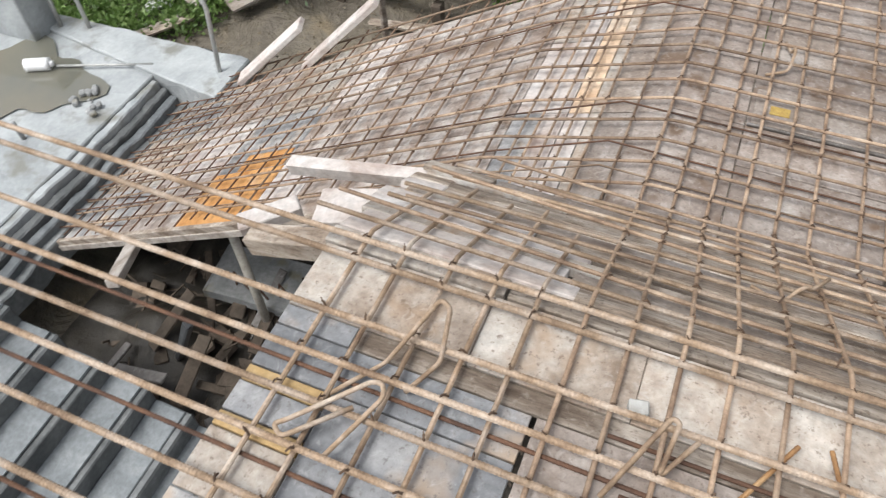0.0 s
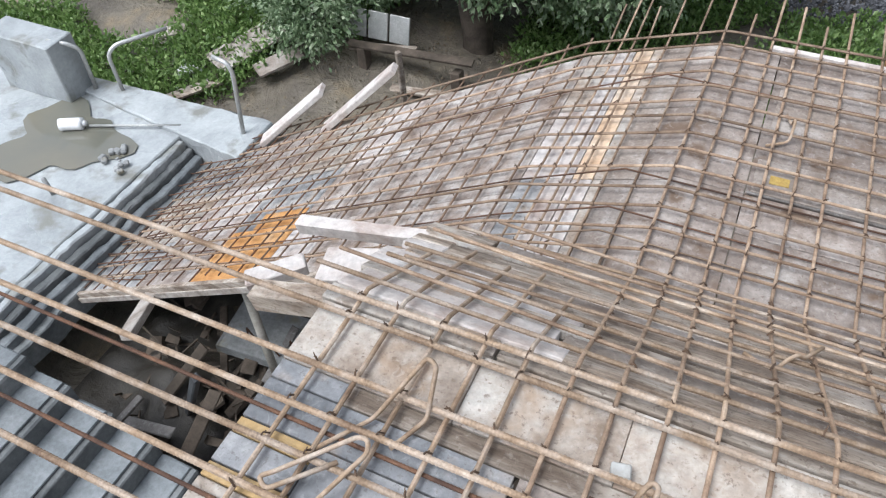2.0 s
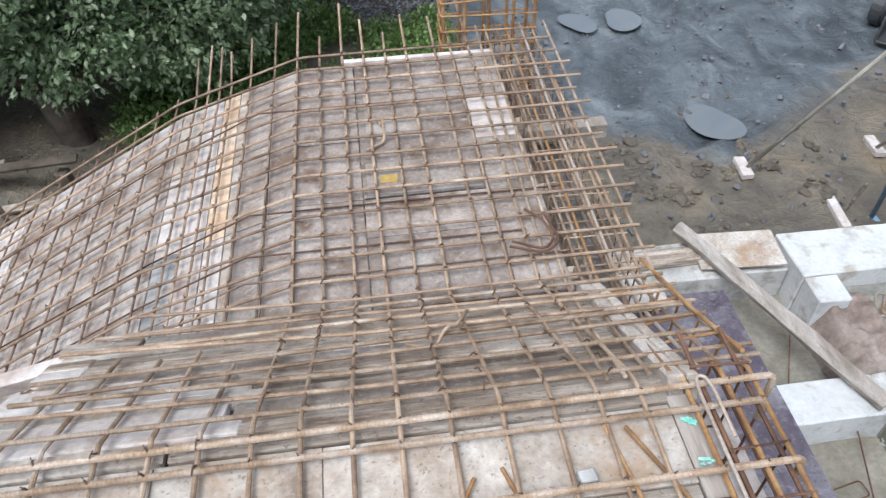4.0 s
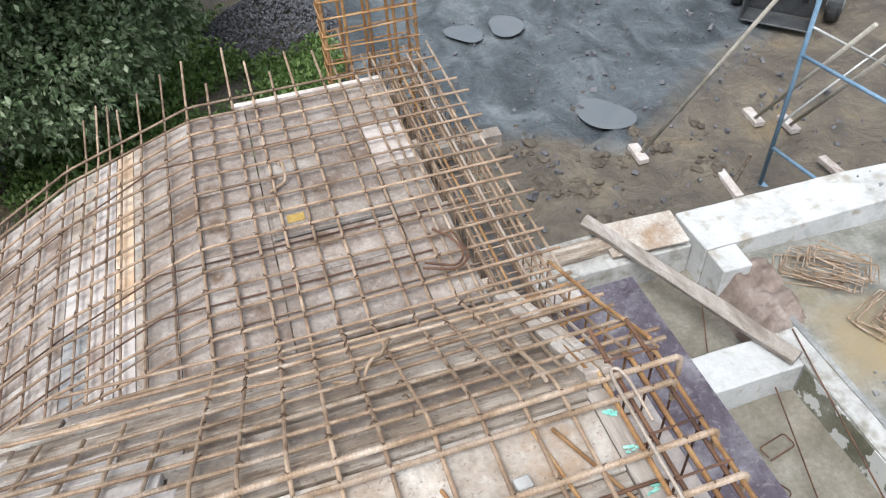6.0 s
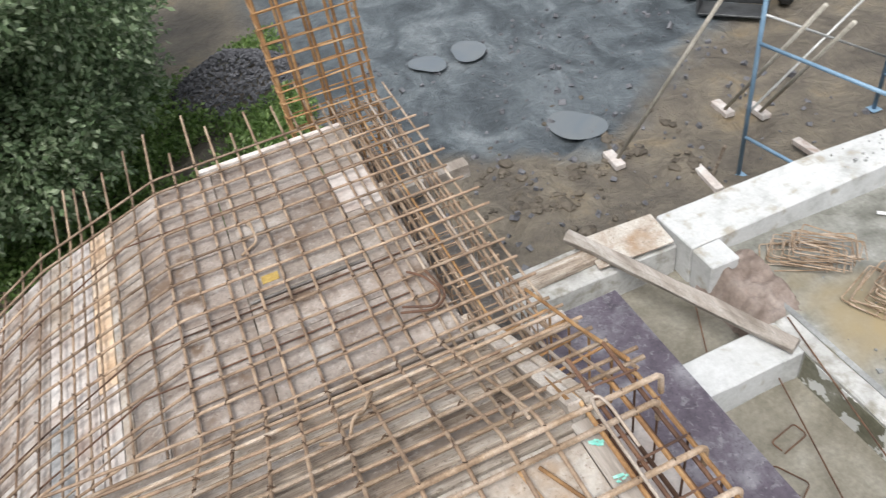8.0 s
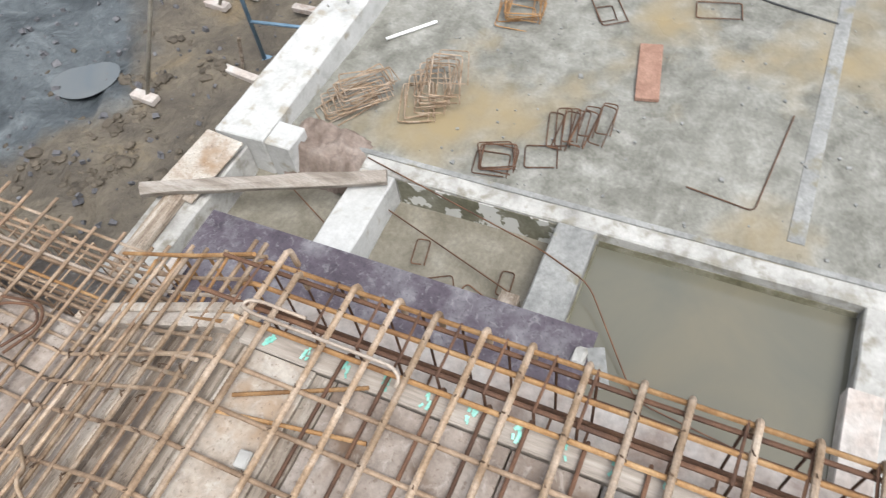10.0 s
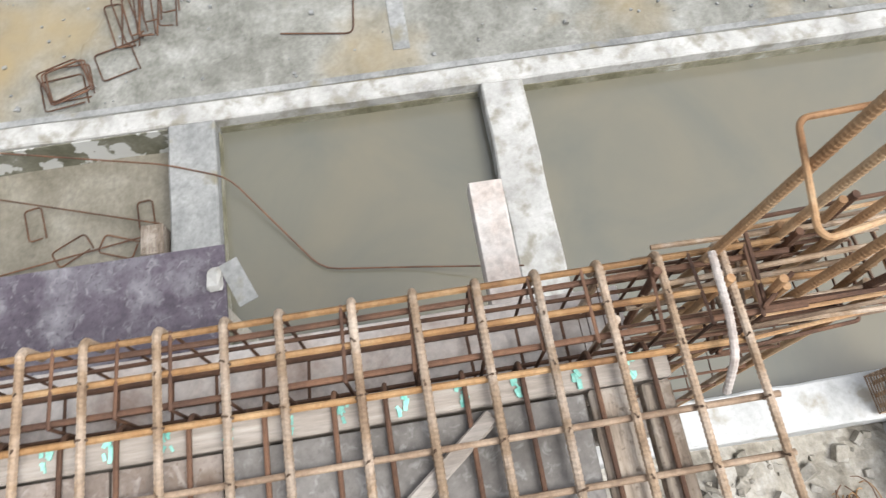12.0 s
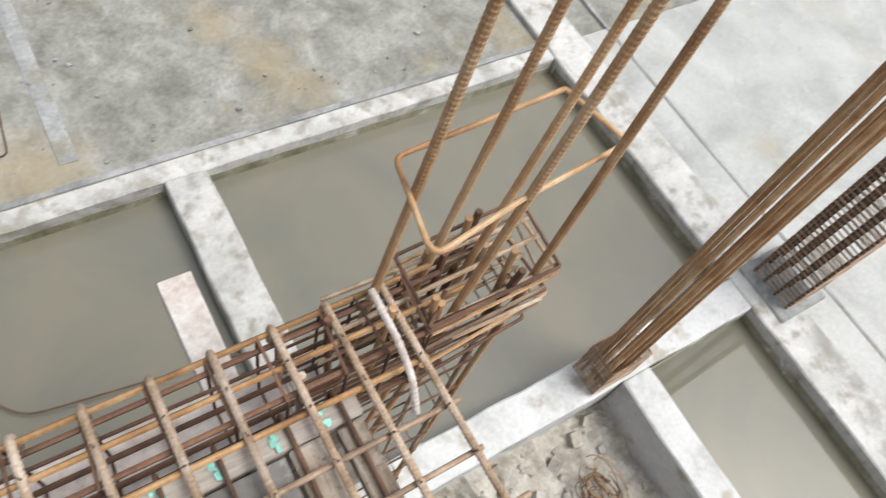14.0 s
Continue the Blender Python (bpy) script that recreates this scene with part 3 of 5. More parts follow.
uneven((0.9, 0.34, 0.66), (-6.52, 1.40, -1.68), LOWER_CONC, "concrete_stub", "grey concrete column stub on the slab", "column", 0.3, 0.01)
bm = bmesh.new()
bmesh.ops.create_circle(bm, cap_ends=True, segments=40, radius=1.0)
for v in bm.verts:
    a = math.atan2(v.co.y, v.co.x)
    v.co = v.co * (1 + 0.25 * math.sin(3 * a + 1) + 0.12 * math.sin(7 * a))
    v.co.x *= 0.62
    v.co.y *= 0.55
    v.co += Vector((-5.72, 0.72, -1.985))
tagged(part("puddle", bm, MUDDY_WATER), "rain puddle reflecting the sky on the slab", "puddle", kind="structure")
for _ in range(14):
    s = rng.uniform(0.03, 0.08)
    tagged(part("rubble_stone", box((s, s * 0.8, s * 0.6), Matrix.Translation((rng.uniform(-5.2, -4.8), rng.uniform(0.55, 0.95), -1.965)) @ Euler((0, 0, rng.uniform(0, 3))).to_matrix().to_4x4(), 0.01), GREY_CONC),
           "small grey lump of broken concrete on the slab", "stone", "rubble on the slab")
for pts in ([(-6.0, 1.52, -2.0), (-5.95, 1.50, -1.48), (-6.02, 1.44, -1.40), (-6.2, 1.36, -1.36)],
            [(-5.71, 1.60, -2.0), (-5.71, 1.60, -1.55), (-5.66, 1.68, -1.47), (-5.34, 2.12, -1.45)],
            [(-4.06, 1.46, -2.0), (-4.01, 1.50, -1.28), (-4.05, 1.50, -1.19), (-4.20, 1.50, -1.16)]):
    p = thing("handrail_pipe", "bent galvanised handrail pipe standing in a kerb", "pipe", "handrail pipes")
    part("pipe", rod(pts, 0.021, 10, fillet=0.07), GALV, p, smooth=True)
jar = thing("plastic_canister", "small white plastic canister lying in a puddle", "canister")
part("body", rod([(-5.83, 0.85, -1.93), (-5.80, 0.87, -1.93), (-5.66, 0.94, -1.93), (-5.63, 0.955, -1.93)], 0.062, 12), PLASTIC, jar, smooth=True)
part("neck", rod([(-5.63, 0.955, -1.93), (-5.60, 0.97, -1.93)], 0.03, 10), PLASTIC, jar, smooth=True)
tagged(part("plastic_pipe", rod([(-5.58, 0.98, -1.96), (-4.72, 1.33, -1.955)], 0.012, 8), GALV, smooth=True), "thin pale pipe lying across the wet slab", "pipe")
tagged(part("pipe_stub", rod([(-5.20, 0.10, -2.0), (-5.22, 0.10, -1.82)], 0.022, 8), GREY_CONC, smooth=True), "short grey pipe standing in the slab", "pipe")
tagged(part("site_cable", rod([(-6.3, 1.75, -2.2), (-5.2, 1.95, -2.35), (-4.6, 1.86, -2.1), (-4.1, 1.78, -2.06), (-3.7, 1.8, -2.3)], 0.012, 7, fillet=0.2), DARK_STEEL, smooth=True), "black cable trailing beside the kerb", "cable")
# cast steps of the lower stair; dark bodies paint the risers' shade below paler treads
st = thing("concrete_stair", "cast concrete steps of the stair below", "stair", kind="structure")
for k in range(6):
    step = part("step", span(-3.95 + 0.30 * k, -3.65 + 0.30 * k, -3.2, -1.45, -2.95, -1.615 - 0.17 * k, 0.012, rough=0.006), SHADED_CONC, st)
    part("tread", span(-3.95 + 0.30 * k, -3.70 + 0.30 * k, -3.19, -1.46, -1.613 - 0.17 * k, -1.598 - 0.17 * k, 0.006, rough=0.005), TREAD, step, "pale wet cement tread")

# ---- formwork of landing, flight, rise and deck ----
lf = thing("landing_formwork", "stained plywood formwork of the stair landing", "formwork", kind="structure")
T = 0.018


def panel(x0, x1, y0, y1, top, mat, parent, name="plywood_sheet", gap=0.003, label=""):
    return part(name, span(x0 + gap, x1 - gap, y0 + gap, y1 - gap, top - T, top + rng.uniform(-0.002, 0.002), 0.002), mat, parent, label)


for x0, x1, y0, y1, mt in ((0.02, 0.36, 0.62, 1.42, PLY), (0.02, 0.36, 0.12, 0.62, PLY), (0.02, 0.36, -0.62, 0.12, PLY), (0.36, 1.0, 0.12, 1.42, PLY), (0.36, 1.0, -0.16, 0.12, PLY), (0.36, 1.0, -0.62, -0.16, PLY),
                           (1.0, 1.24, 0.95, 1.42, PLY_TAN), (1.0, 1.24, 0.55, 0.95, WHITE_WOOD), (1.0, 1.24, 0.10, 0.55, PLY_TAN), (1.0, 1.24, -0.62, 0.10, PLY)):
    panel(x0, x1, y0, y1, LAND_TOP, mt, lf)
panel(0.38, 0.98, 0.135, 0.40, LAND_TOP + 0.008, PLY_TAN, lf, "plywood_patch")
panel(0.40, 0.72, 0.66, 1.08, LAND_TOP + 0.008, PLY_TAN, lf, "plywood_patch")
part("batten", span(0.37, 0.99, 0.116, 0.130, LAND_TOP + 0.003, LAND_TOP + 0.012, 0.003, rough=0.002), PLY_DARK, lf, "dark wet batten along the joint")
part("edge_board", span(0.30, 1.24, 1.42, 1.455, -0.14, -0.02, 0.004, rough=0.003), WHITE_WOOD, lf, "whitened edge board")
part("paint_mark", span(0.455, 0.545, 0.225, 0.285, LAND_TOP + 0.006, LAND_TOP + 0.013, 0.001), YELLOW, lf, "yellow mark on the plywood")
for y in (-0.5, 0.1, 0.7, 1.3):
    part("joist", span(0.05, 1.3, y - 0.04, y + 0.04, LAND_TOP - T - 0.10, LAND_TOP - T - 0.003, 0.004), BOARD_X, lf)

ff = thing("flight_formwork", "cement-stained plywood formwork of the sloping stair flight", "formwork", kind="structure")


def sloped(x0, x1, y0, y1, mat, parent, name="plywood_sheet", drop=0.055, thick=T):
    a, b = Vector((x0, 0, flight_z(x0) - drop)), Vector((x1, 0, flight_z(x1) - drop))
    d = (b - a).normalized()
    m = Matrix(((d.x, 0, -d.z, (a.x + b.x) / 2), (0, 1, 0, (y0 + y1) / 2), (d.z, 0, d.x, (a.z + b.z) / 2), (0, 0, 0, 1)))
    m = m @ Matrix.Translation((0, 0, -thick / 2 + rng.uniform(-0.002, 0.002)))
    return part(name, box(((b - a).length - 0.006, y1 - y0 - 0.006, thick), m, 0.002), mat, parent)


for x0, x1, mats in ((-0.14, 0.02, (PLY, PLY, PLY)), (-0.30, -0.14, (PLY_TAN, PLY_TAN, PLY)), (-0.36, -0.30, (PLY_LIGHT, PLY_LIGHT, PLY_LIGHT)), (-0.47, -0.36, (PEACH_PLY, PEACH_PLY, WHITE_WOOD)), (-0.60, -0.47, (WHITE_WOOD, WHITE_WOOD, WHITE_WOOD)), (-0.75, -0.60, (PLY_LIGHT, WHITE_WOOD, PLY_GREY))):
    for (y0, y1), mt in zip(((0.75, 1.42), (0.1, 0.75), (-0.6, 0.1)), mats):
        sloped(x0, x1, y0, y1, mt, ff, "board")
for k, (x0, x1) in enumerate(((-1.35, -0.75), (-1.97, -1.35), (-2.3, -1.97), (-2.95, -2.3), (-3.6, -2.95), (-4.35, -3.6))):
    for j, (y0, y1) in enumerate(((0.62, 1.42), (-0.02, 0.62), (-0.57, -0.02))):
        mt = ORANGE_PLY if (j == 2 and k == 3) else (FLIGHT_PLY if k < 2 else (FLIGHT_PLY, PLY_LIGHT, WHITE_WOOD, PLY_GREY)[(k * 3 + j * 2) % 4])
        sloped(x0, x1, y0, y1, mt, ff)
sloped(-2.75, -2.32, -0.02, 0.16, ORANGE_PLY, ff, "plywood_patch", 0.050, 0.006)
sloped(-4.35, -0.9, -0.62, -0.575, BOARD_X, ff, "side_board", 0.02, 0.05)
sloped(-4.35, -0.9, -0.63, -0.585, BOARD_Y, ff, "side_board", 0.075, 0.05)
for y in (-0.4, 0.45, 1.3):
    sloped(-4.3, -0.8, y - 0.04, y + 0.04, BOARD_X, ff, "bearer", 0.08, 0.10)

rf = thing("rise_formwork", "weathered board formwork rising from landing to deck", "formwork", kind="structure")
NB = 11
for k in range(NB):
    ya, yb = -0.64 - 0.90 * k / NB, -0.64 - 0.90 * (k + 1) / NB
    za, zb = rise_z(ya) - 0.06, rise_z(yb) - 0.06
    d = Vector((0, yb - ya, zb - za))
    tilt = math.atan2(-(zb - za), -(yb - ya))
    m = Matrix.Translation((0.19 + rng.uniform(-0.04, 0.04), (ya + yb) / 2, (za + zb) / 2)) @ Matrix.Rotation(math.atan2(zb - za, yb - ya) + math.pi, 4, "X")
    m = m @ Matrix.Translation((0, 0, rng.uniform(-0.006, 0.006)))
    cut = 0.75 + rng.uniform(-0.25, 0.25) + (0.0 if k > 4 else -0.35)
    part("board", box((cut - 0.004, d.length - 0.008, 0.03), m @ Matrix.Translation((-1.08 + cut / 2, 0, 0.002)), 0.004, rough=0.003), WHITE_WOOD if k in (3, 5, 6, 8, 9) else (PLY_LIGHT if k % 3 == 1 else BOARD_X), rf)
    part("board", box((2.16 - cut + rng.uniform(-0.04, 0.03), d.length - 0.008, 0.03), m @ Matrix.Translation((cut / 2, 0, -0.002)), 0.004, rough=0.002), BOARD_X if k % 4 else PLY_TAN, rf)
for x, w, mt in ((1.285, 0.05, BOARD_Y), (1.335, 0.04, PLY_LIGHT)):
    ma = Matrix.Translation((x, -1.06, 0.20)) @ Matrix.Rotation(math.atan2(-DECK_Z, 0.86), 4, "X")
    part("edge_board", box((w, 1.02, 0.09), ma, 0.005, rough=0.003), mt, rf)
df = thing("deck_formwork", "grey and pale plywood formwork deck on timber joists", "formwork", kind="structure")
xs = [-0.87, -0.28, 0.20, 0.74, 1.24]
for a, b in zip(xs, xs[1:]):
    panel(a, b, -1.805, -1.55, DECK_TOP, PLY_LIGHT, df, gap=0.001)
for x0, x1, y0, y1, mt in ((-0.87, -0.62, -1.88, -1.805, PLY_BLUE), (-0.62, 1.24, -1.88, -1.805, BOARD_X), (-0.87, -0.05, -2.03, -1.88, PLY_BLUE),
                           (-0.04, 1.24, -2.42, -1.88, PLY), (-0.87, -0.60, -2.085, -2.03, OCHRE_PLY), (-0.60, -0.05, -2.42, -2.03, PLY_BLUE), (-0.87, -0.60, -2.185, -2.085, PLY_BLUE), (-0.87, -0.60, -2.235, -2.185, OCHRE_PLY), (-0.87, -0.60, -2.42, -2.235, PLY_LIGHT),
                           (-0.87, 0.4, -3.5, -2.42, PLY_GREY), (0.4, 1.24, -2.67, -2.42, PLY), (0.4, 1.24, -3.5, -2.67, PLY_DARK)):
    panel(x0, x1, y0, y1, DECK_TOP - 0.004, mt, df)
for y0, y1 in ((-3.61, -3.51), (-3.70, -3.63)):
    part("board", span(-0.6, 1.24, y0, y1, DECK_TOP - 0.035, DECK_TOP + 0.006, 0.005, rough=0.003), BOARD_X, df)
eb = part("edge_board", span(1.245, 1.315, -3.71, -1.52, DECK_TOP - 0.06, DECK_TOP + 0.004, 0.004, rough=0.002), BOARD_Y, df, "weathered edge board with cyan paint marks")
for k in range(16):
    y = -1.62 - 0.133 * k
    dab = bmesh.new()
    for n in range(7):
        px, py, w = 1.258 + 0.045 * rng.random(), y + rng.uniform(-0.012, 0.012), rng.uniform(0.006, 0.015)
        box((w * 1.6, w * 0.7, 0.003), Matrix.Translation((px, py, DECK_TOP + 0.008 + 0.0007 * n)) @ Matrix.Rotation(rng.uniform(-0.6, 0.6), 4, "Z"), 0, dab)
    part("paint_mark", dab, CYAN, eb, "cyan paint mark")
for y in (-1.62, -2.2, -2.8, -3.4):
    part("joist", span(-0.86, 1.24, y - 0.045, y + 0.045, DECK_TOP - 0.14, DECK_TOP - 0.03, 0.005), BOARD_X, df)
part("bearer", span(-0.85, -0.76, -3.7, -1.6, DECK_TOP - 0.25, DECK_TOP - 0.145, 0.005), BOARD_Y, df)
part("bearer", span(1.14, 1.23, -3.7, -1.6, DECK_TOP - 0.25, DECK_TOP - 0.145, 0.005), BOARD_Y, df)
part("beam_soffit", span(1.30, 1.60, -3.75, -1.35, 0.05, 0.075, 0.004), WHITE_WOOD, df, "pinkish soffit board of the beam form")
part("beam_side", span(1.26, 1.285, -3.7, -1.45, 0.08, DECK_TOP - 0.07, 0.004), PLY, df)
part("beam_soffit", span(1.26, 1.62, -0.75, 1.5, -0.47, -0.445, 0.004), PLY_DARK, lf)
part("beam_side", span(1.235, 1.255, -0.62, 1.42, -0.44, LAND_TOP - 0.005, 0.004), PLY, lf)
for x, y in ((-0.8, -1.75), (-0.8, -2.7), (0.3, -1.7), (0.3, -2.9), (1.18, -1.8), (1.18, -2.6), (1.18, -3.4)):
    tagged(part("prop", rod([(x, y, GROUND_Z - 0.3), (x, y, DECK_TOP - 0.25)], 0.03, 10), RED_OXIDE if x < 0 else BAMBOO, smooth=True), "upright prop holding up the deck formwork", "prop", "props under the deck")
for x, y in ((-0.1, -0.4), (0.6, 0.2), (0.6, 1.2), (1.2, -0.3), (1.2, 1.1), (-1.5, -0.4), (-1.5, 1.2), (-2.6, -0.4), (-2.6, 1.2)):
    top = (flight_z(x) - 0.16) if x < 0 else LAND_TOP - 0.12
    tagged(part("prop", rod([(x, y, GROUND_Z - 0.3), (x, y, top)], 0.035, 10), BAMBOO, smooth=True), "upright prop holding up the stair formwork", "prop", "props under the stair")
# ---- reinforcement ----
def bars_thing(name, label):
    return thing(name, label, "rebar")


mesh1 = bars_thing("landing_reinforcement", "rusty reinforcing bar mesh tied over landing and flight")
ROWS_Y = [1.485 - 0.1495 * k + rng.uniform(-0.008, 0.008) for k in range(14)]
ties = bmesh.new()
COLS = [0.017, 0.155, 0.295, 0.43, 0.567, 0.70, 0.885, 0.985, 1.10]
OVER = [0.0, 0.14, 0.29, 0.43, 0.58, 0.735, 0.89, 1.03, 1.16]
LEFT = [-0.13, -0.29, -0.42, -0.50, -0.58, -0.66] + [-0.80 - 0.152 * k for k in range(24)]
for k, y in enumerate(ROWS_Y):
    end = 1.675 + rng.uniform(-0.045, 0.045)
    j = rng.uniform(-0.012, 0.012)
    foot = -4.35 + rng.uniform(-0.15, 0.1)
    part("rebar", rod([(end, y + j, 0.002), (0.03, y, 0.0), (-0.75 + rng.uniform(-0.05, 0.05), y - j, flight_z(-0.75)), (foot, y + j, flight_z(foot))], 0.0078, 7, fillet=0.05), RUST_BROWN, mesh1)
    # second layer, half a pitch on
    if k in (3, 9, 11, 12):
        y2 = y - 0.075 + rng.uniform(-0.015, 0.015)
        part("rebar", rod([(1.15 + rng.uniform(-0.1, 0.3), y2, -0.028), (-0.2, y2, -0.028), (-0.75, y2, flight_z(-0.75, -0.03)), (foot, y2, flight_z(foot, -0.03))], 0.005, 5), RUST_DARK if k % 2 else RUST_BROWN, mesh1)
for x, xd in zip(COLS, OVER):
    far = 1.62 + rng.choice((0.12, 0.38, 0.5, 0.28))
    tilt = rng.uniform(0, 0.05)
    dx = rng.uniform(-0.02, 0.02)
    part("rebar", rod([(x + dx * 0.3, far, tilt - 0.015), (x, 1.45, -0.015), (x, -0.60, -0.015), (xd, -1.46, DECK_Z - 0.018), (xd + dx * 0.5, -3.95 + dx * 3, DECK_Z - 0.018)], 0.0078, 8, fillet=0.04), RUST_BROWN, mesh1)
for x in LEFT:
    z = flight_z(x) - 0.014
    far = 1.52 + rng.choice((0.03, 0.05, 0.08)) + (0.15 + 0.25 * rng.random() if x > -0.7 else 0)
    near = -0.56 + rng.uniform(-0.03, 0.03)
    sk = rng.uniform(-0.015, 0.015)
    lift = 0.0 if x < -0.7 else 0.10
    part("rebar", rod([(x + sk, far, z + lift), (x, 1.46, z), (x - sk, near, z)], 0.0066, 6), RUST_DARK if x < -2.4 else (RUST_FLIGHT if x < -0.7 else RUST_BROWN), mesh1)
    if x < -0.9 and rng.random() < 0.12:
        part("rebar", rod([(x + 0.06, far - 0.05, z - 0.03), (x + 0.05, near, z - 0.03)], 0.005, 5), RUST_DARK, mesh1)
# dense lap at the foot of the flight
for k in range(13):
    y = 1.42 - 0.155 * k + rng.uniform(-0.03, 0.03)
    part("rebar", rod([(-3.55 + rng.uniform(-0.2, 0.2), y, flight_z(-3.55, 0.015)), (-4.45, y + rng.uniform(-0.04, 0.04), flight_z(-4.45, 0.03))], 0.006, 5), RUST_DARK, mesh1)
for x in COLS:
    for y in ROWS_Y:
        knot(ties, (x, y, 0.006))
for x in LEFT:
    for y in ROWS_Y:
        knot(ties, (x, y, flight_z(x) + 0.006), 0.013)
# rows on the rise
RISE_Y = [-0.57, -0.65, -0.74, -0.82, -0.91, -1.00, -1.10, -1.20, -1.31, -1.41]
for k, y in enumerate(RISE_Y):
    z = rise_z(y)
    j = rng.uniform(-0.02, 0.02)
    left = -0.62 - 0.03 * k + rng.uniform(-0.12, 0.05)
    part("rebar", rod([(left, y + j * 2, z + rng.uniform(-0.01, 0.02)), (0.3, y + rng.uniform(-0.015, 0.015), z), (1.62 + rng.uniform(-0.05, 0.03), y - j, z)], 0.0088 if k % 2 else 0.0078, 7, ribs=0.012 if k > 3 else 0), RUST if k % 2 else RUST_BROWN, mesh1)
    for x in COLS:
        if rng.random() < 0.6:
            knot(ties, (x, y, z + 0.008))
part("tie_wire", ties, WIRE, mesh1, "twisted binding wire at the crossings")["kind"] = "stuff"

mesh2 = bars_thing("deck_reinforcement", "rusty ribbed reinforcing bars tied over the deck")
ties = bmesh.new()
DECK_Y = [-1.52, -1.60] + [-1.785 - 0.15 * k + rng.uniform(-0.012, 0.012) for k in range(15)]
for k, y in enumerate(DECK_Y):
    right = 1.535 if y < -1.75 else 1.50 + rng.uniform(-0.05, 0.1)
    left = -4.4 if y > -3.2 else -0.7
    j = rng.uniform(-0.015, 0.015)
    pts = [(left, y + j * 2, DECK_Z + 0.01), (-0.9, y + j, DECK_Z), (right - 0.015, y, DECK_Z), (right, y, DECK_Z - 0.015), (right + 0.005, y, DECK_Z - 0.10)]
    part("rebar", rod(pts, 0.0102, 8, ribs=0.012), RUST, mesh2)
    if 1 < k < 9 and k % 2:
        y2 = y - 0.055 + rng.uniform(-0.015, 0.015)
        part("rebar", rod([(left, y2 + 0.02, DECK_Z - 0.034), (0.9 + rng.uniform(-0.3, 0.3), y2, DECK_Z - 0.034)], 0.0065, 7, ribs=0.012), RUST_DARK if k % 2 else RUST, mesh2)
    for x in [1.43, 1.305] + OVER:
        knot(ties, (x, y, DECK_Z + 0.002), 0.011)
YB = [1.518, 1.43, 1.305, -0.15, -0.29, -0.44, -0.60, -0.74]
for k, x in enumerate(YB):
    y1 = -1.40 if k < 3 else -0.95 + rng.uniform(-0.1, 0.1)
    y0 = (-4.05, -4.15, -3.9)[k] if k < 3 else -3.95
    dx = rng.uniform(-0.01, 0.01)
    part("rebar", rod([(x + dx, y1, rise_z(y1) - 0.016), (x, -1.47, DECK_Z - 0.018), (x, -2.5, DECK_Z - 0.018), (x - dx, y0, DECK_Z - 0.018)], 0.0084, 7, ribs=0), RUST_BRIGHT if k < 3 else RUST, mesh2)
    if k > 2:
        for y in DECK_Y:
            knot(ties, (x, y, DECK_Z + 0.008))
for k in range(13):
    y = -1.86 - 0.15 * k + rng.uniform(-0.02, 0.02)
    part("rebar", rod([(0.2 + rng.uniform(-0.1, 0.1), y, DECK_Z - 0.025), (1.30, y, DECK_Z - 0.025), (1.335, y, DECK_Z - 0.05), (1.335, y, DECK_Z - 0.22)], 0.0065, 7, fillet=0.02), RUST_DARK, mesh2)
part("tie_wire", ties, WIRE, mesh2, "twisted binding wire at the crossings")["kind"] = "stuff"


def chair(x, y, z, turn, tall, long):
    """A bent spacer bar that holds two layers of mesh apart."""
    m = Matrix.Translation((x, y, z)) @ Matrix.Rotation(turn, 4, "Z")
    pts = [(-long * 0.6, 0.05, 0), (-long * 0.2, -0.02, 0.0), (0, 0, tall), (0.03, 0.015, tall), (0.06, 0.03, 0.02), (0.08 + long * 0.3, 0.10, 0.0)]
    ob = part("bar_chair", rod([m @ Vector(p) for p in pts], 0.0075, 7, fillet=0.03), RUST, smooth=True)
    return tagged(ob, "bent rusty spacer bar tied between mesh layers", "rebar", "spacer bars")


for pts in ([(-0.60, -2.05, 0.475), (-0.49, -1.895, 0.475), (-0.38, -1.735, 0.64), (-0.345, -1.75, 0.635), (-0.345, -1.835, 0.475), (-0.40, -1.96, 0.475)],
            [(-0.52, -2.22, 0.49), (-0.43, -2.02, 0.535), (-0.45, -1.985, 0.535), (-0.48, -1.99, 0.535), (-0.655, -2.17, 0.51), (-0.68, -2.19, 0.51), (-0.645, -2.215, 0.505), (-0.50, -2.07, 0.515)],
            [(0.175, -2.043, 0.48), (0.288, -1.827, 0.60), (0.31, -1.835, 0.60), (0.30, -1.94, 0.48), (0.37, -1.84, 0.55)]):
    tagged(part("bar_chair", rod(pts, 0.0075, 8, fillet=0.02), RUST, smooth=True), "bent rusty spacer bar standing in the deck mesh", "rebar", "spacer bars")
chair(0.50, 0.62, LAND_TOP + 0.02, 1.2, 0.08, 0.25)
chair(0.62, -1.02, 0.2, 0.3, 0.06, 0.22)
for (x0, y0), (x1, y1) in (((1.08, -1.62), (1.25, -1.98)), ((1.02, -1.60), (1.10, -2.05)), ((0.62, -1.72), (0.45, -2.0)), ((0.70, -1.70), (0.80, -2.0))):
    tagged(part("loose_bar", rod([(x0, y0, DECK_Z - 0.02), (x1, y1, DECK_Z - 0.035)], 0.0065, 7, ribs=0.012), RUST_BRIGHT), "short rusty bar lying across the deck mesh", "rebar", "loose bars")
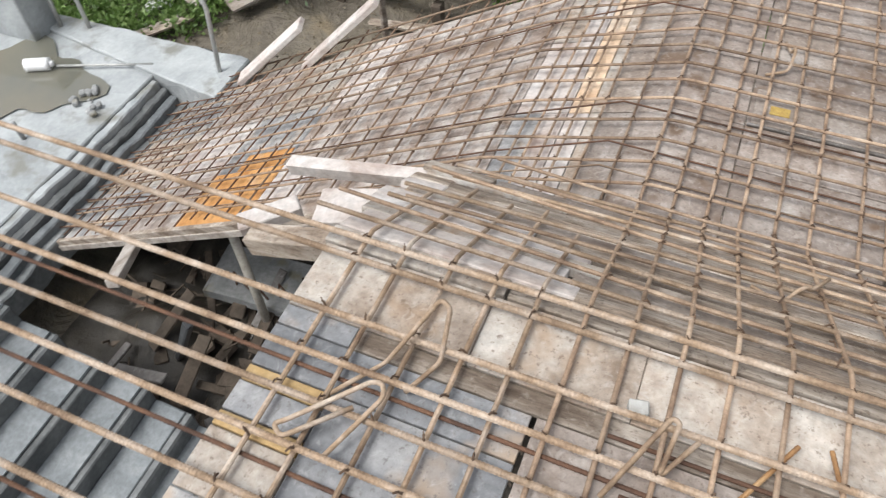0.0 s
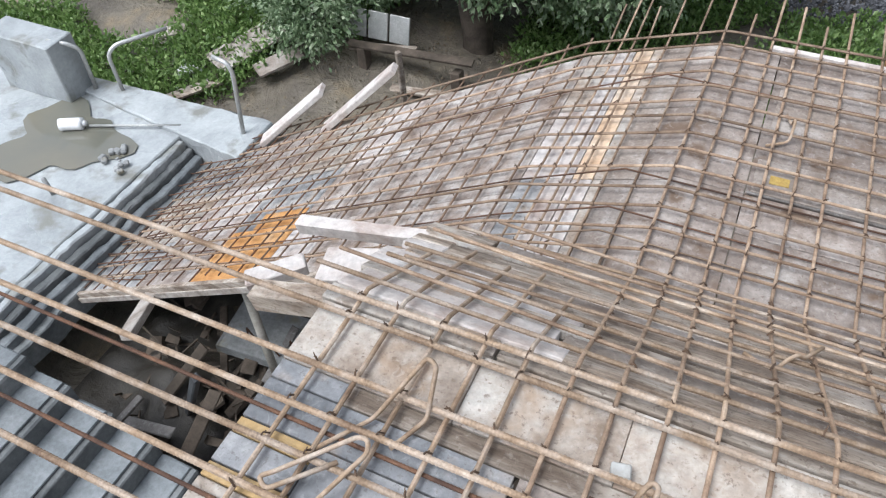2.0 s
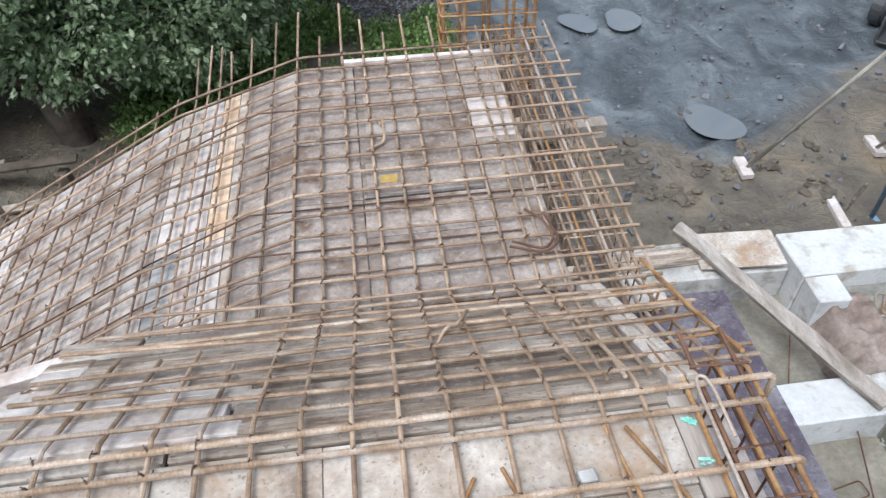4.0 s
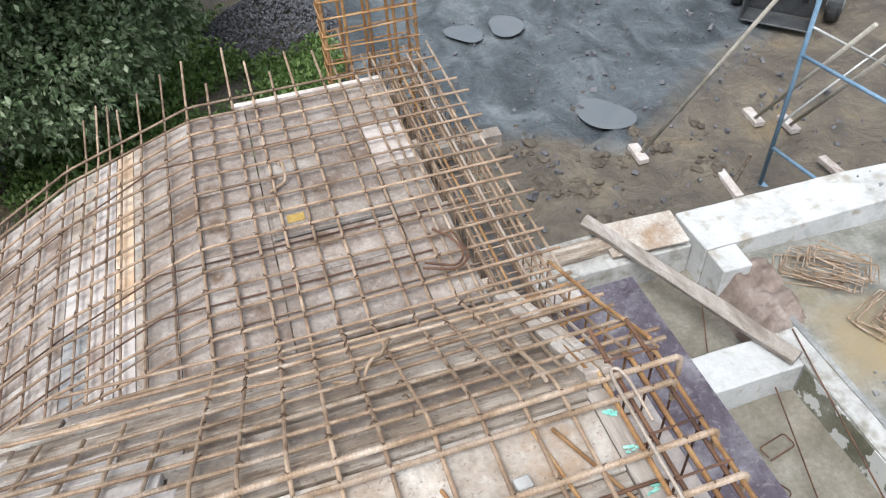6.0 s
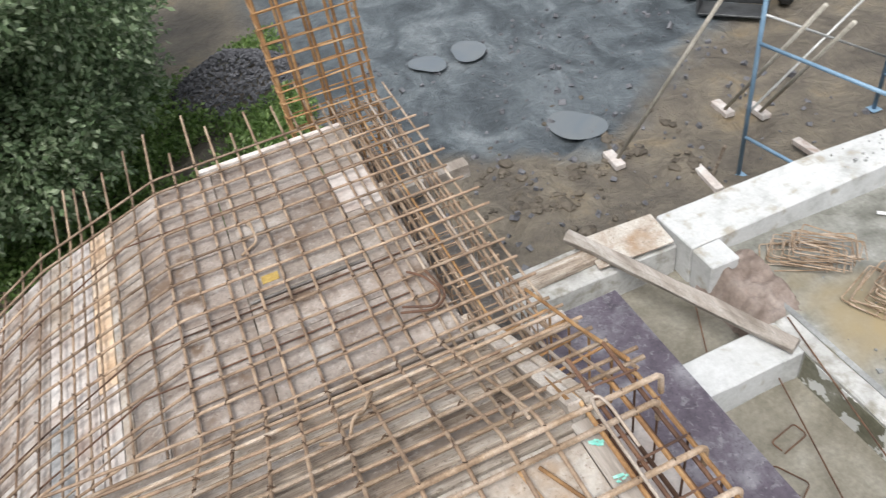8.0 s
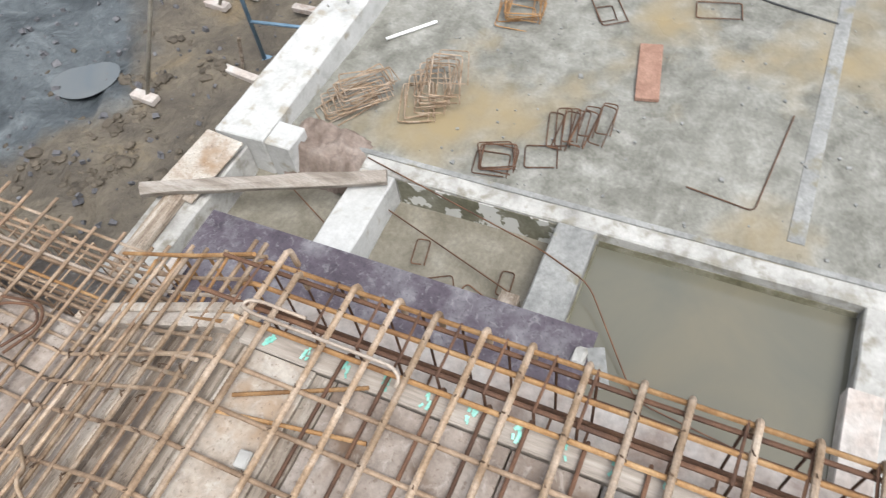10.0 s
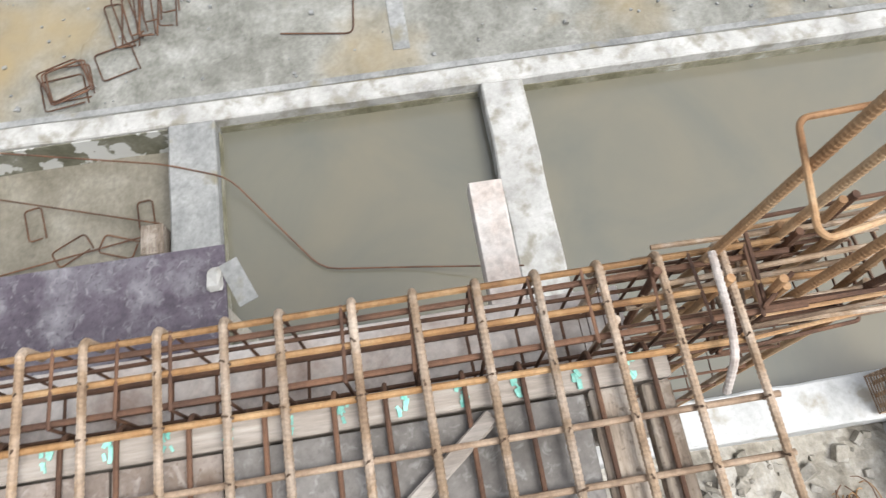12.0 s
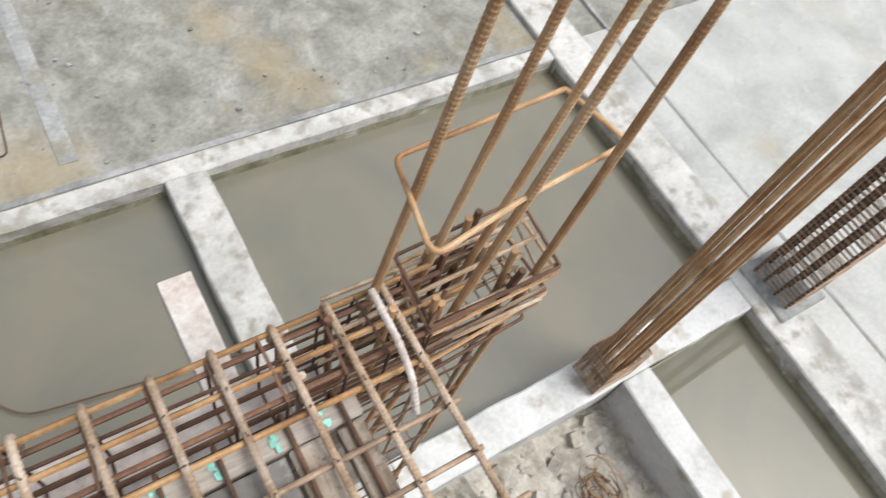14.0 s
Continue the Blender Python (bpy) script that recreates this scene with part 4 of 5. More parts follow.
tagged(part("hairpin_bar", rod([(1.36, -1.72, 0.526), (1.362, -1.56, 0.528), (1.35, -1.515, 0.53), (1.325, -1.51, 0.53), (1.315, -1.56, 0.53), (1.305, -2.04, 0.545), (1.285, -2.075, 0.54), (1.26, -2.07, 0.52)], 0.006, 8, fillet=0.02), PALE_STEEL, smooth=True),
       "pale bent steel hairpin lying on the bars", "rebar")


def cage(name, label, along, length_a, length_b, x0, x1, z0, z1, pitch, longs, mat, hook=True):
    c = bars_thing(name, label)
    y = length_a
    while y < length_b:
        s = rng.uniform(-0.012, 0.012)
        part("stirrup", rod([(x0, y, z0), (x1, y + s, z0), (x1, y + s, z1), (x0, y, z1), (x0, y, z0)], 0.005, 5), mat, c)
        y += pitch * rng.uniform(0.85, 1.15)
    for lx, lz, r in longs:
        part("rebar", rod([(lx, length_a - 0.12, lz), (lx + rng.uniform(-0.01, 0.01), (length_a + length_b) / 2, lz), (lx, length_b + 0.1, lz)], r, 7), mat, c)
    return c


cage("deck_beam_cage", "dark rusty beam cage of stirrups along the deck edge", 1, -3.95, -1.40, 1.345, 1.525, 0.12, DECK_Z - 0.012, 0.14,
     [(1.36, 0.13, 0.009), (1.44, 0.13, 0.009), (1.51, 0.13, 0.009), (1.36, 0.30, 0.006), (1.51, 0.30, 0.006), (1.36, DECK_Z - 0.03, 0.008), (1.50, DECK_Z - 0.03, 0.008)], RUST_DARK)
cage("landing_beam_cage", "rusty beam cage of stirrups along the landing edge", 1, -0.70, 1.66, 1.28, 1.58, -0.40, -0.03, 0.10,
     [(1.30, -0.39, 0.009), (1.42, -0.39, 0.009), (1.56, -0.39, 0.009), (1.30, -0.03, 0.008), (1.44, -0.03, 0.008), (1.56, -0.03, 0.008), (1.30, -0.2, 0.006), (1.56, -0.2, 0.006), (1.37, -0.30, 0.008), (1.49, -0.12, 0.008), (1.36, -0.10, 0.008)], RUST_BROWN)
extra = bars_thing("landing_edge_bars", "long rusty bars laid along the landing beam")
for x, mt in ((1.165, RUST), (1.225, RUST), (1.30, RUST_BROWN), (1.365, RUST_BRIGHT), (1.46, PALE_STEEL), (1.53, RUST_BROWN), (1.625, RUST)):
    part("rebar", rod([(x + 0.02, 1.72, 0.0), (x, 0.5, -0.018), (x - 0.01, -0.62, -0.018), (x - 0.06, -1.10, 0.26), (x - 0.09, -1.45, DECK_Z - 0.02)], 0.0075, 7, fillet=0.05), mt, extra)
for k, y in enumerate((-0.75, -0.92, -1.08, -1.24)):
    z = rise_z(y)
    part("stirrup", rod([(1.30, y, z - 0.03), (1.56, y, z + 0.005), (1.575, y, z - 0.02), (1.575, y, z - 0.36), (1.31, y, z - 0.36), (1.30, y, z - 0.03)], 0.006, 6), RUST_BRIGHT, extra)
part("rebar", rod([(1.56, -0.55, 0.03), (1.55, -1.05, 0.27), (1.52, -1.42, DECK_Z)], 0.008, 7), RUST_BRIGHT, extra)
# coil of spare bar ends on the landing's edge
coil = bars_thing("bar_coil", "loop of bent rusty bar lying on the mesh")
part("rebar", rod([(1.02, -0.36, 0.03), (1.16, -0.44, 0.035), (1.22, -0.36, 0.035), (1.18, -0.22, 0.035), (1.12, -0.15, 0.03)], 0.0065, 7, fillet=0.06), RUST_DARK, coil)
part("rebar", rod([(1.0, -0.40, 0.04), (1.15, -0.47, 0.045), (1.235, -0.40, 0.045), (1.20, -0.2, 0.04)], 0.0065, 7, fillet=0.06), RUST_DARK, coil)


def column(name, label, spots, z0, z1, ring_z, mat, ring_mat, lean=(0, 0), r=0.011, ribs=0.0, ring_r=0.005, pad=0.012):
    c = bars_thing(name, label)
    xs, ys = [p[0] for p in spots], [p[1] for p in spots]
    for x, y in spots:
        top = z1 + rng.uniform(-0.05, 0.05)
        a, b = rng.uniform(-0.012, 0.012), rng.uniform(-0.012, 0.012)
        part("rebar", rod([(x, y, z0), (x + lean[0] + a, y + lean[1] + b, top)], r, 8, ribs=ribs), mat, c)
    for z in ring_z:
        k = (z - z0) / (z1 - z0)
        ox, oy = lean[0] * k, lean[1] * k
        x0, x1, y0, y1 = min(xs) - pad + ox, max(xs) + pad + ox, min(ys) - pad + oy, max(ys) + pad + oy
        t = rng.uniform(-0.012, 0.012)
        part("stirrup", rod([(x0, y0, z + t), (x1, y0, z - t), (x1, y1, z), (x0, y1, z + t), (x0, y0, z + t)], ring_r, 5), ring_mat, c)
    return c


rect = [(x, y) for x in (0.96, 1.10, 1.26, 1.42, 1.56) for y in (1.62, 1.84)]
column("corner_column_cage", "tall orange-rusted column cage with close ties", rect, GROUND_Z, 2.3, [-0.5 + 0.105 * k for k in range(27)], RUST_BRIGHT, RUST_BRIGHT, ring_r=0.006)
near_col = column("deck_column_cage", "tall ribbed rusty column bars rising through the deck", [(1.52, -3.62), (1.53, -4.25), (1.39, -4.25), (1.40, -3.62)], TIE_Z, 0.45,
                  [-1.9, -1.6, -1.3, -1.0, -0.7, -0.4, -0.1, 0.1, 0.2, 0.29, 0.38, 0.44], RUST, RUST_DARK, r=0.011, ribs=0.012)
for x, y, slope in ((1.506, -3.863, -0.103), (1.545, -4.07, -0.108), (1.393, -4.068, -0.134), (1.388, -4.33, -0.043), (1.53, -4.23, -0.136)):
    part("rebar", rod([(x, y - slope * 2.51, TIE_Z), (x, y + slope * 2.5, 3.0)], 0.0115, 9, ribs=0.013), RUST_COL, near_col)
part("stirrup", rod([(1.60, -4.36, 0.99), (1.60, -3.92, 0.95), (1.585, -3.905, 0.95), (1.375, -3.865, 0.95), (1.355, -3.88, 0.95), (1.395, -4.12, 0.955), (1.42, -4.43, 0.97), (1.60, -4.36, 0.99)], 0.0070, 8, fillet=0.015), RUST_COL, near_col, "loose column tie")
for k in range(10):
    x, y = rng.uniform(1.36, 1.58), rng.uniform(-4.3, -3.72)
    part("rebar", rod([(x, y, 0.1), (x + rng.uniform(-0.03, 0.03), y + rng.uniform(-0.05, 0.05), DECK_Z + rng.uniform(-0.02, 0.09))], 0.0105, 8, ribs=0.012), RUST_COL if k % 3 else RUST_DARK, near_col)
for z, ya, yb in ((0.44, -3.75, -4.42), (0.36, -3.72, -4.38), (0.27, -3.7, -4.4)):
    for x in (1.38, 1.47, 1.57):
        part("rebar", rod([(x, ya, z), (x + rng.uniform(-0.02, 0.02), yb, z + 0.01)], 0.0075, 7), RUST, near_col)
# tangled ties round the column's foot
for k in range(7):
    z, q, u = DECK_Z - 0.02 - 0.055 * k, rng.uniform(-0.03, 0.03), rng.uniform(-0.03, 0.03)
    part("stirrup", rod([(1.36 + q, -3.98 + u, z), (1.585, -3.97 + q, z + u), (1.60, -4.40 + q, z + 0.02), (1.37, -4.42 + u, z - u), (1.36 + q, -3.95, z + 0.012), (1.43, -4.04, z + 0.03)], 0.006, 6, fillet=0.012), (RUST_DARK, RUST_COL, RUST_BROWN)[k % 3], near_col)
bundle = [(1.34, -5.72), (1.40, -5.83), (1.33, -5.85), (1.39, -5.74), (1.30, -5.66), (1.36, -5.66), (1.43, -5.67), (1.30, -5.78), (1.43, -5.78), (1.30, -5.90), (1.36, -5.90), (1.43, -5.90)]
column("tied_column_bars", "bundle of brown column bars bound at the foot", bundle, TIE_Z, 1.7, [TIE_Z + 0.027 * k for k in range(1, 15)], RUST_COL, RUST_BROWN, lean=(0.02, -0.05), r=0.012, pad=0.04, ring_r=0.0065)
third = [(x, y) for x in (1.12, 1.24, 1.36, 1.46) for y in (-7.36, -7.52, -7.66)]
column("far_column_cage", "brown column cage with close stirrups on the beam", third, TIE_Z - 0.05, 1.6, [TIE_Z + 0.045 * k for k in range(1, 70)], RUST_DARK, RUST_BROWN, r=0.012, ring_r=0.007)
uneven((0.5, 0.5, 0.3), (1.29, -7.50, TIE_Z - 0.13), GREY_CONC, "column_base", "grey concrete kicker under the column cage", "concrete", 0.1, 0.006)
# ---- timbers, plywood and loose things ----
def timber(p, q, w, h, label, mat=None, name="timber", roll=0.0, group=""):
    p, q = Vector(p), Vector(q)
    d = q - p
    m = Matrix.Translation((p + q) / 2) @ d.to_track_quat("X", "Z").to_matrix().to_4x4() @ Matrix.Rotation(roll, 4, "X")
    return tagged(part(name, box((d.length, w, h), m, 0.006, rough=0.003), mat or WHITE_WOOD), label, "timber", group)


tagged(part("film_faced_sheet", span(1.50, 2.235, -2.42, -0.26, -0.618, -0.600, 0.002), FILM_PLY), "dark purple film-faced plywood sheet splashed with cement", "plywood")
for y in (-0.5, -1.4, -2.3):
    timber((1.32, y, -0.665), (2.15, y, -0.665), 0.08, 0.09, "rough timber bearer under the dark plywood sheet", BOARD_X, "bearer")
    for x in (1.6, 2.08):
        tagged(part("prop", rod([(x, y, GROUND_Z - 0.3), (x, y, -0.712)], 0.035, 10), BAMBOO, smooth=True), "upright prop under the plywood sheet", "prop", "props under the plywood")
timber((1.30, -3.52, -0.66), (2.36, -3.52, -0.66), 0.14, 0.10, "cement-whitened timber bearer sticking out over the water")
tagged(part("prop", rod([(1.75, -3.52, GROUND_Z - 0.3), (1.75, -3.52, -0.712)], 0.04, 10), BAMBOO, smooth=True), "upright prop under the timber bearer", "prop")
timber((1.05, 0.97, -0.36), (1.90, 0.97, -0.36), 0.10, 0.10, "sawn timber end sticking out beside the landing beam", BOARD_Y)
timber((1.33, -0.35, -0.53), (1.86, -0.35, -0.53), 0.07, 0.07, "white timber end below the landing beam")
log = rod([(2.90, 1.50, TIE_Z + 0.14), (3.02, 1.22, TIE_Z + 0.15), (3.16, 0.90, TIE_Z + 0.135), (3.30, 0.58, TIE_Z + 0.13), (3.46, 0.24, TIE_Z + 0.105), (3.58, -0.04, TIE_Z + 0.09), (3.73, -0.32, TIE_Z + 0.065)], 0.066, 7)
for v in log.verts:
    v.co += Vector([0.016 * noise.noise(v.co * 9 + Vector((k * 7.0, 0, 0))) for k in range(3)])
tagged(part("log_pole", log, BOARD_Y), "rough grey weathered timber leaning across the beams", "pole")
timber((1.75, 1.22, TIE_Z + 0.06), (3.0, 1.25, TIE_Z + 0.06), 0.16, 0.07, "rough shutter board on the beam end", BOARD_X)
timber((2.98, 1.27, TIE_Z + 0.065), (3.66, 1.20, TIE_Z + 0.10), 0.40, 0.03, "pinkish plywood strip on the beam end", PLY_LIGHT)
# timbers round the deck's corner
timber((-1.58, -0.80, -0.15), (-0.70, -0.69, -0.05), 0.075, 0.07, "white cement-caked timber lying over the flight edge")
timber((-1.62, -1.20, -0.18), (-1.40, -1.02, -0.14), 0.10, 0.06, "pale sawn timber offcut at the flight edge", WHITE_WOOD)
timber((-1.22, -1.12, 0.02), (-0.70, -1.02, 0.12), 0.20, 0.05, "splintered whitened board at the deck corner", WHITE_WOOD)
timber((-1.42, -1.34, -0.02), (-0.55, -1.30, 0.22), 0.10, 0.10, "rough timber beam under the deck corner", BOARD_X)
timber((-3.40, -0.50, -1.80), (-3.15, -1.05, -1.63), 0.09, 0.07, "grey joist end sticking out under the flight", BOARD_Y)
timber((-3.72, 1.34, -1.86), (-3.10, 1.57, -1.27), 0.16, 0.05, "white board end sticking up beside the flight")
timber((-2.98, 1.34, -1.50), (-2.33, 1.53, -0.85), 0.13, 0.05, "white board end sticking up beside the flight")
timber((-2.66, 2.30, GROUND_Z), (-2.70, 2.24, -1.2), 0.05, 0.05, "brown timber stake beside the flight", BOARD_X)
timber((-1.9, -1.05, GROUND_Z), (-1.2, -0.9, -0.5), 0.07, 0.07, "red-brown leaning prop under the deck", RED_OXIDE)
timber((-2.6, -0.8, GROUND_Z), (-1.3, -0.9, -0.7), 0.05, 0.05, "dark leaning brace under the flight", DARK_STEEL)
timber((-3.2, -0.9, GROUND_Z), (-2.2, -1.3, -1.2), 0.05, 0.05, "dark leaning brace under the flight", DARK_STEEL)
# debris takes the dark bark colour to deepen the shade under the stair
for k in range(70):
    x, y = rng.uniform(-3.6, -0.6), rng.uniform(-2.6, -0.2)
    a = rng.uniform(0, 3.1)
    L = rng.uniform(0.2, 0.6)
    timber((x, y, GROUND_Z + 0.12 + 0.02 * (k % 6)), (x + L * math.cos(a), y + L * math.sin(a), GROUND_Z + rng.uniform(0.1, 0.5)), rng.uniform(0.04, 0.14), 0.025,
           "wet broken board in debris under the stair, darkened for shade", rng.choice((BARK, BARK, BARK, BARK, PLY_DARK)), "debris_board", group="debris under the stair")
bm = bmesh.new()
for _ in range(700):
    x, y = rng.uniform(-3.9, -0.3), rng.uniform(-2.7, 0.3)
    s, a = rng.uniform(0.04, 0.22), rng.uniform(0, 6.28)
    p = Vector((x, y, GROUND_Z - 0.02 + 0.22 * abs(noise.noise(Vector((x * 2, y * 2, 4)))) + rng.uniform(0, 0.08)))
    if rng.random() < 0.5:
        rod([p, p + Vector((math.cos(a) * s * 1.6, math.sin(a) * s * 1.6, rng.uniform(-0.02, 0.12)))], rng.uniform(0.004, 0.012), 4, bm)
    else:
        box((s, s * rng.uniform(0.3, 0.8), s * 0.25), Matrix.Translation(p) @ Euler((rng.uniform(-0.5, 0.5), rng.uniform(-0.5, 0.5), a)).to_matrix().to_4x4(), 0, bm, s * 0.1)
# pit floor over the lighter ground, its shade put into the colour
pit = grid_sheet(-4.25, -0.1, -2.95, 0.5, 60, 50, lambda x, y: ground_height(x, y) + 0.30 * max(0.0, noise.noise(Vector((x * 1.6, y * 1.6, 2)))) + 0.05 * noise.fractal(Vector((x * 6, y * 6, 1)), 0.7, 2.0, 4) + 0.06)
tagged(part("pit_floor", pit, SHADED_MUD, smooth=True), "wet mud under the stair, darkened for the shade", "mud", kind="structure")
tagged(part("debris", bm, BARK), "litter of sticks and lumps under the stair, darkened for shade", "debris", kind="stuff")
tagged(part("concrete_lump", box((0.9, 0.5, 0.12), Matrix.Translation((-2.75, -0.12, -2.62)) @ Euler((0.1, 0.05, 0.1)).to_matrix().to_4x4(), 0.02, rough=0.02), GREY_CONC), "pale slab of spilt concrete under the flight", "concrete")
for x, y in ((-2.95, -0.25), (-2.75, -0.28), (-2.55, -0.22), (-2.4, -0.1)):
    tagged(part("bent_leg_bar", rod([(x, y, -2.58), (x + 0.05, y - 0.02, -2.35), (x + 0.12, y, -2.58)], 0.009, 6), RUST_DARK), "bent dark bar standing on the concrete under the flight", "rebar", "bent leg bars")
timber((-4.44, -1.45, -2.26), (-4.42, -0.55, -2.26), 0.11, 0.05, "grey board lying along the slab's stepped edge", BOARD_Y)
tagged(part("white_block", box((0.055, 0.045, 0.04), Matrix.Translation((0.21, -1.77, DECK_TOP + 0.02)) @ Matrix.Rotation(0.2, 4, "Z"), 0.004), WHITE_CONC), "small pale cover block on the deck plywood", "cover block", "cover blocks")
tagged(part("white_block", box((0.05, 0.04, 0.035), Matrix.Translation((0.93, -1.76, DECK_TOP + 0.02)) @ Matrix.Rotation(0.1, 4, "Z"), 0.004), WHITE_CONC), "small pale cover block on the deck plywood", "cover block", "cover blocks")
timber((0.70, -2.62, DECK_TOP + 0.02), (1.22, -3.28, DECK_TOP + 0.02), 0.04, 0.02, "thin lath lying askew on the deck", BOARD_Y, "lath")


# loose bars on the deck's end
tagged(part("pale_bar", rod([(1.50, -3.85, 0.545), (1.343, -3.845, 0.545), (1.25, -3.832, 0.54), (1.19, -3.828, 0.44)], 0.0095, 9, ribs=0.013, fillet=0.03), WHITE_WOOD), "cement-whitened bar with a bent end", "rebar")


# stirrups lying on the slab
def loop_bar(m, w, h, r, mat, name, parent=None):
    pts = [(-w / 2, -h / 2, 0), (w / 2, -h / 2, 0), (w / 2, h / 2, 0.004), (-w / 2, h / 2, 0.006), (-w / 2, -h / 2 + 0.02, 0.01)]
    return part(name, rod([m @ Vector(p) for p in pts], r, 5, fillet=0.03), mat, parent)


def stack(x, y, n, w, h, turn, spread, mat, z=TIE_Z - 0.045):
    s = thing("stirrup_stack", "heap of rusty bent stirrups on the slab", "stirrups", "stirrup heaps")
    for k in range(n):
        m = Matrix.Translation((x + spread[0] * k / n + rng.uniform(-0.05, 0.05), y + spread[1] * k / n + rng.uniform(-0.05, 0.05), z + 0.012 + 0.011 * k)) @ Euler((rng.uniform(-0.16, 0.16), rng.uniform(-0.14, 0.14), turn + rng.uniform(-0.2, 0.2))).to_matrix().to_4x4()
        loop_bar(m, w, h, 0.006, mat, "stirrup", s)


stack(4.42, 0.46, 16, 0.26, 0.46, 0.75, (0.22, -0.18), RUST)
stack(4.68, -0.16, 16, 0.48, 0.26, 0.35, (0.30, -0.18), RUST)
stack(6.45, 0.36, 18, 0.42, 0.60, 0.6, (0.3, -0.1), RUST_BRIGHT)
stack(6.64, -0.70, 8, 0.32, 0.42, 0.7, (0.22, -0.22), RUST)
stack(6.05, -0.55, 9, 0.33, 0.33, 0.2, (0.08, -0.10), RUST_BRIGHT)
stack(4.72, -1.38, 9, 0.40, 0.12, 0.12, (0.12, -0.42), RUST_DARK)
stack(4.24, -1.0, 5, 0.26, 0.28, 0.3, (0.03, -0.08), RUST_DARK)
crumbs = bmesh.new()
for _ in range(420):
    on_slab = rng.random() < 0.7
    x, y = (rng.uniform(4.05, 7.2), rng.uniform(-6.5, 0.7)) if on_slab else (rng.uniform(3.9, 7.5), rng.uniform(0.9, 1.15))
    z = TIE_Z - 0.048 if on_slab else -1.80
    if not on_slab and x < 5.3:
        continue
    q = abs(rng.gauss(0, 0.012)) + 0.006
    box((q, q * rng.uniform(0.6, 1.2), q * 0.6), Matrix.Translation((x, y, z + q * 0.25)) @ Matrix.Rotation(rng.uniform(0, 3), 4, "Z"), 0, crumbs, q * 0.2)
tagged(part("mortar_crumbs", crumbs, GREY_CONC), "crumbs of grey mortar scattered over slab and beam", "crumbs", kind="stuff")
coil = thing("wire_bundle", "tangled bundle of brown binding wire on rubble", "wire")
for k in range(48):
    a, r, lean = rng.uniform(0, 6.2), rng.uniform(0.07, 0.2), rng.uniform(-0.3, 0.3)
    ox, oy = rng.uniform(-0.07, 0.07), rng.uniform(-0.07, 0.07)
    pts = [Vector((0.72 + ox + r * math.cos(a + u * 0.35), -5.45 + oy + r * 0.7 * math.sin(a + u * 0.35), TIE_Z - 0.36 + 0.004 * k + 0.07 * math.sin(a + u * 0.35 + lean * 6))) for u in range(8)]
    part("wire_turn", rod(pts, 0.0035, 4), RUST_DARK if k % 2 else RUST_BRIGHT, coil)
for x, y, w, h, a in ((4.40, -1.37, 0.24, 0.26, 0.3), (6.40, -1.32, 0.55, 0.24, 0.55), (6.28, -1.34, 0.22, 0.16, 0.5), (6.60, -2.30, 0.24, 0.40, 0.2)):
    tagged(loop_bar(Matrix.Translation((x, y, TIE_Z - 0.035)) @ Matrix.Rotation(a, 4, "Z"), w, h, 0.006, RUST_DARK, "stirrup"), "single dark stirrup lying on the slab", "stirrup", "loose stirrups")
for x, y, w, h, a in ((3.35, -0.75, 0.24, 0.11, 0.2), (3.12, -1.0, 0.13, 0.24, 0.5), (3.10, -1.30, 0.24, 0.13, 1.2), (3.3, -1.48, 0.22, 0.1, 0.1), (2.75, -0.6, 0.13, 0.2, 0.3)):
    tagged(loop_bar(Matrix.Translation((x, y, TIE_Z - 0.26)) @ Matrix.Rotation(a, 4, "Z"), w, h, 0.006, RUST_DARK, "stirrup"), "single dark stirrup lying in the muddy cell", "stirrup", "loose stirrups")
for pts in ([(3.62, -0.3, TIE_Z - 0.2), (3.2, -1.6, TIE_Z - 0.22)], [(3.0, -0.5, TIE_Z - 0.24), (3.15, -1.55, TIE_Z - 0.24)], [(3.55, 0.55, TIE_Z - 0.22), (3.25, -0.02, TIE_Z - 0.2)]):
    tagged(part("loose_bar", rod(pts, 0.006, 6), RUST_DARK), "long dark bar lying in the muddy cell", "rebar", "loose bars")
tagged(part("loose_wire", rod([(3.9, -0.05, TIE_Z + 0.02), (3.5, -1.7, TIE_Z + 0.02), (3.35, -2.1, TIE_Z + 0.0), (2.68, -2.62, TIE_Z - 0.13), (2.60, -3.2, TIE_Z - 0.13), (2.45, -3.85, TIE_Z + 0.01)], 0.006, 6, fillet=0.1), RUST_DARK), "bent dark wire trailing over beam and water", "wire")
tagged(part("loose_bar", rod([(4.46, -2.51, TIE_Z - 0.035), (4.38, -3.02, TIE_Z - 0.035), (5.45, -3.13, TIE_Z - 0.035)], 0.006, 6, fillet=0.06), RUST_DARK), "thin bent bar lying on the slab", "rebar", "loose bars")
tagged(part("site_hose", rod([(7.64, -0.40, TIE_Z - 0.04), (7.51, -1.02, TIE_Z - 0.04), (7.61, -1.54, TIE_Z - 0.04), (7.34, -1.98, TIE_Z - 0.04), (6.9, -2.5, TIE_Z - 0.04), (6.7, -3.3, TIE_Z - 0.04)], 0.009, 6, fillet=0.25), DARK_STEEL), "dark hose curving over the slab", "hose")
tagged(part("plastic_tube", rod([(5.35, 0.52, TIE_Z - 0.022), (5.73, 0.16, TIE_Z - 0.028)], 0.016, 10), PLASTIC, smooth=True), "white plastic tube lying on the slab", "tube")
tagged(part("plastic_tube", rod([(7.63, -0.22, TIE_Z + 0.005), (7.78, -0.44, TIE_Z + 0.005)], 0.05, 10), PLASTIC, smooth=True), "short white plastic pipe offcut", "tube")
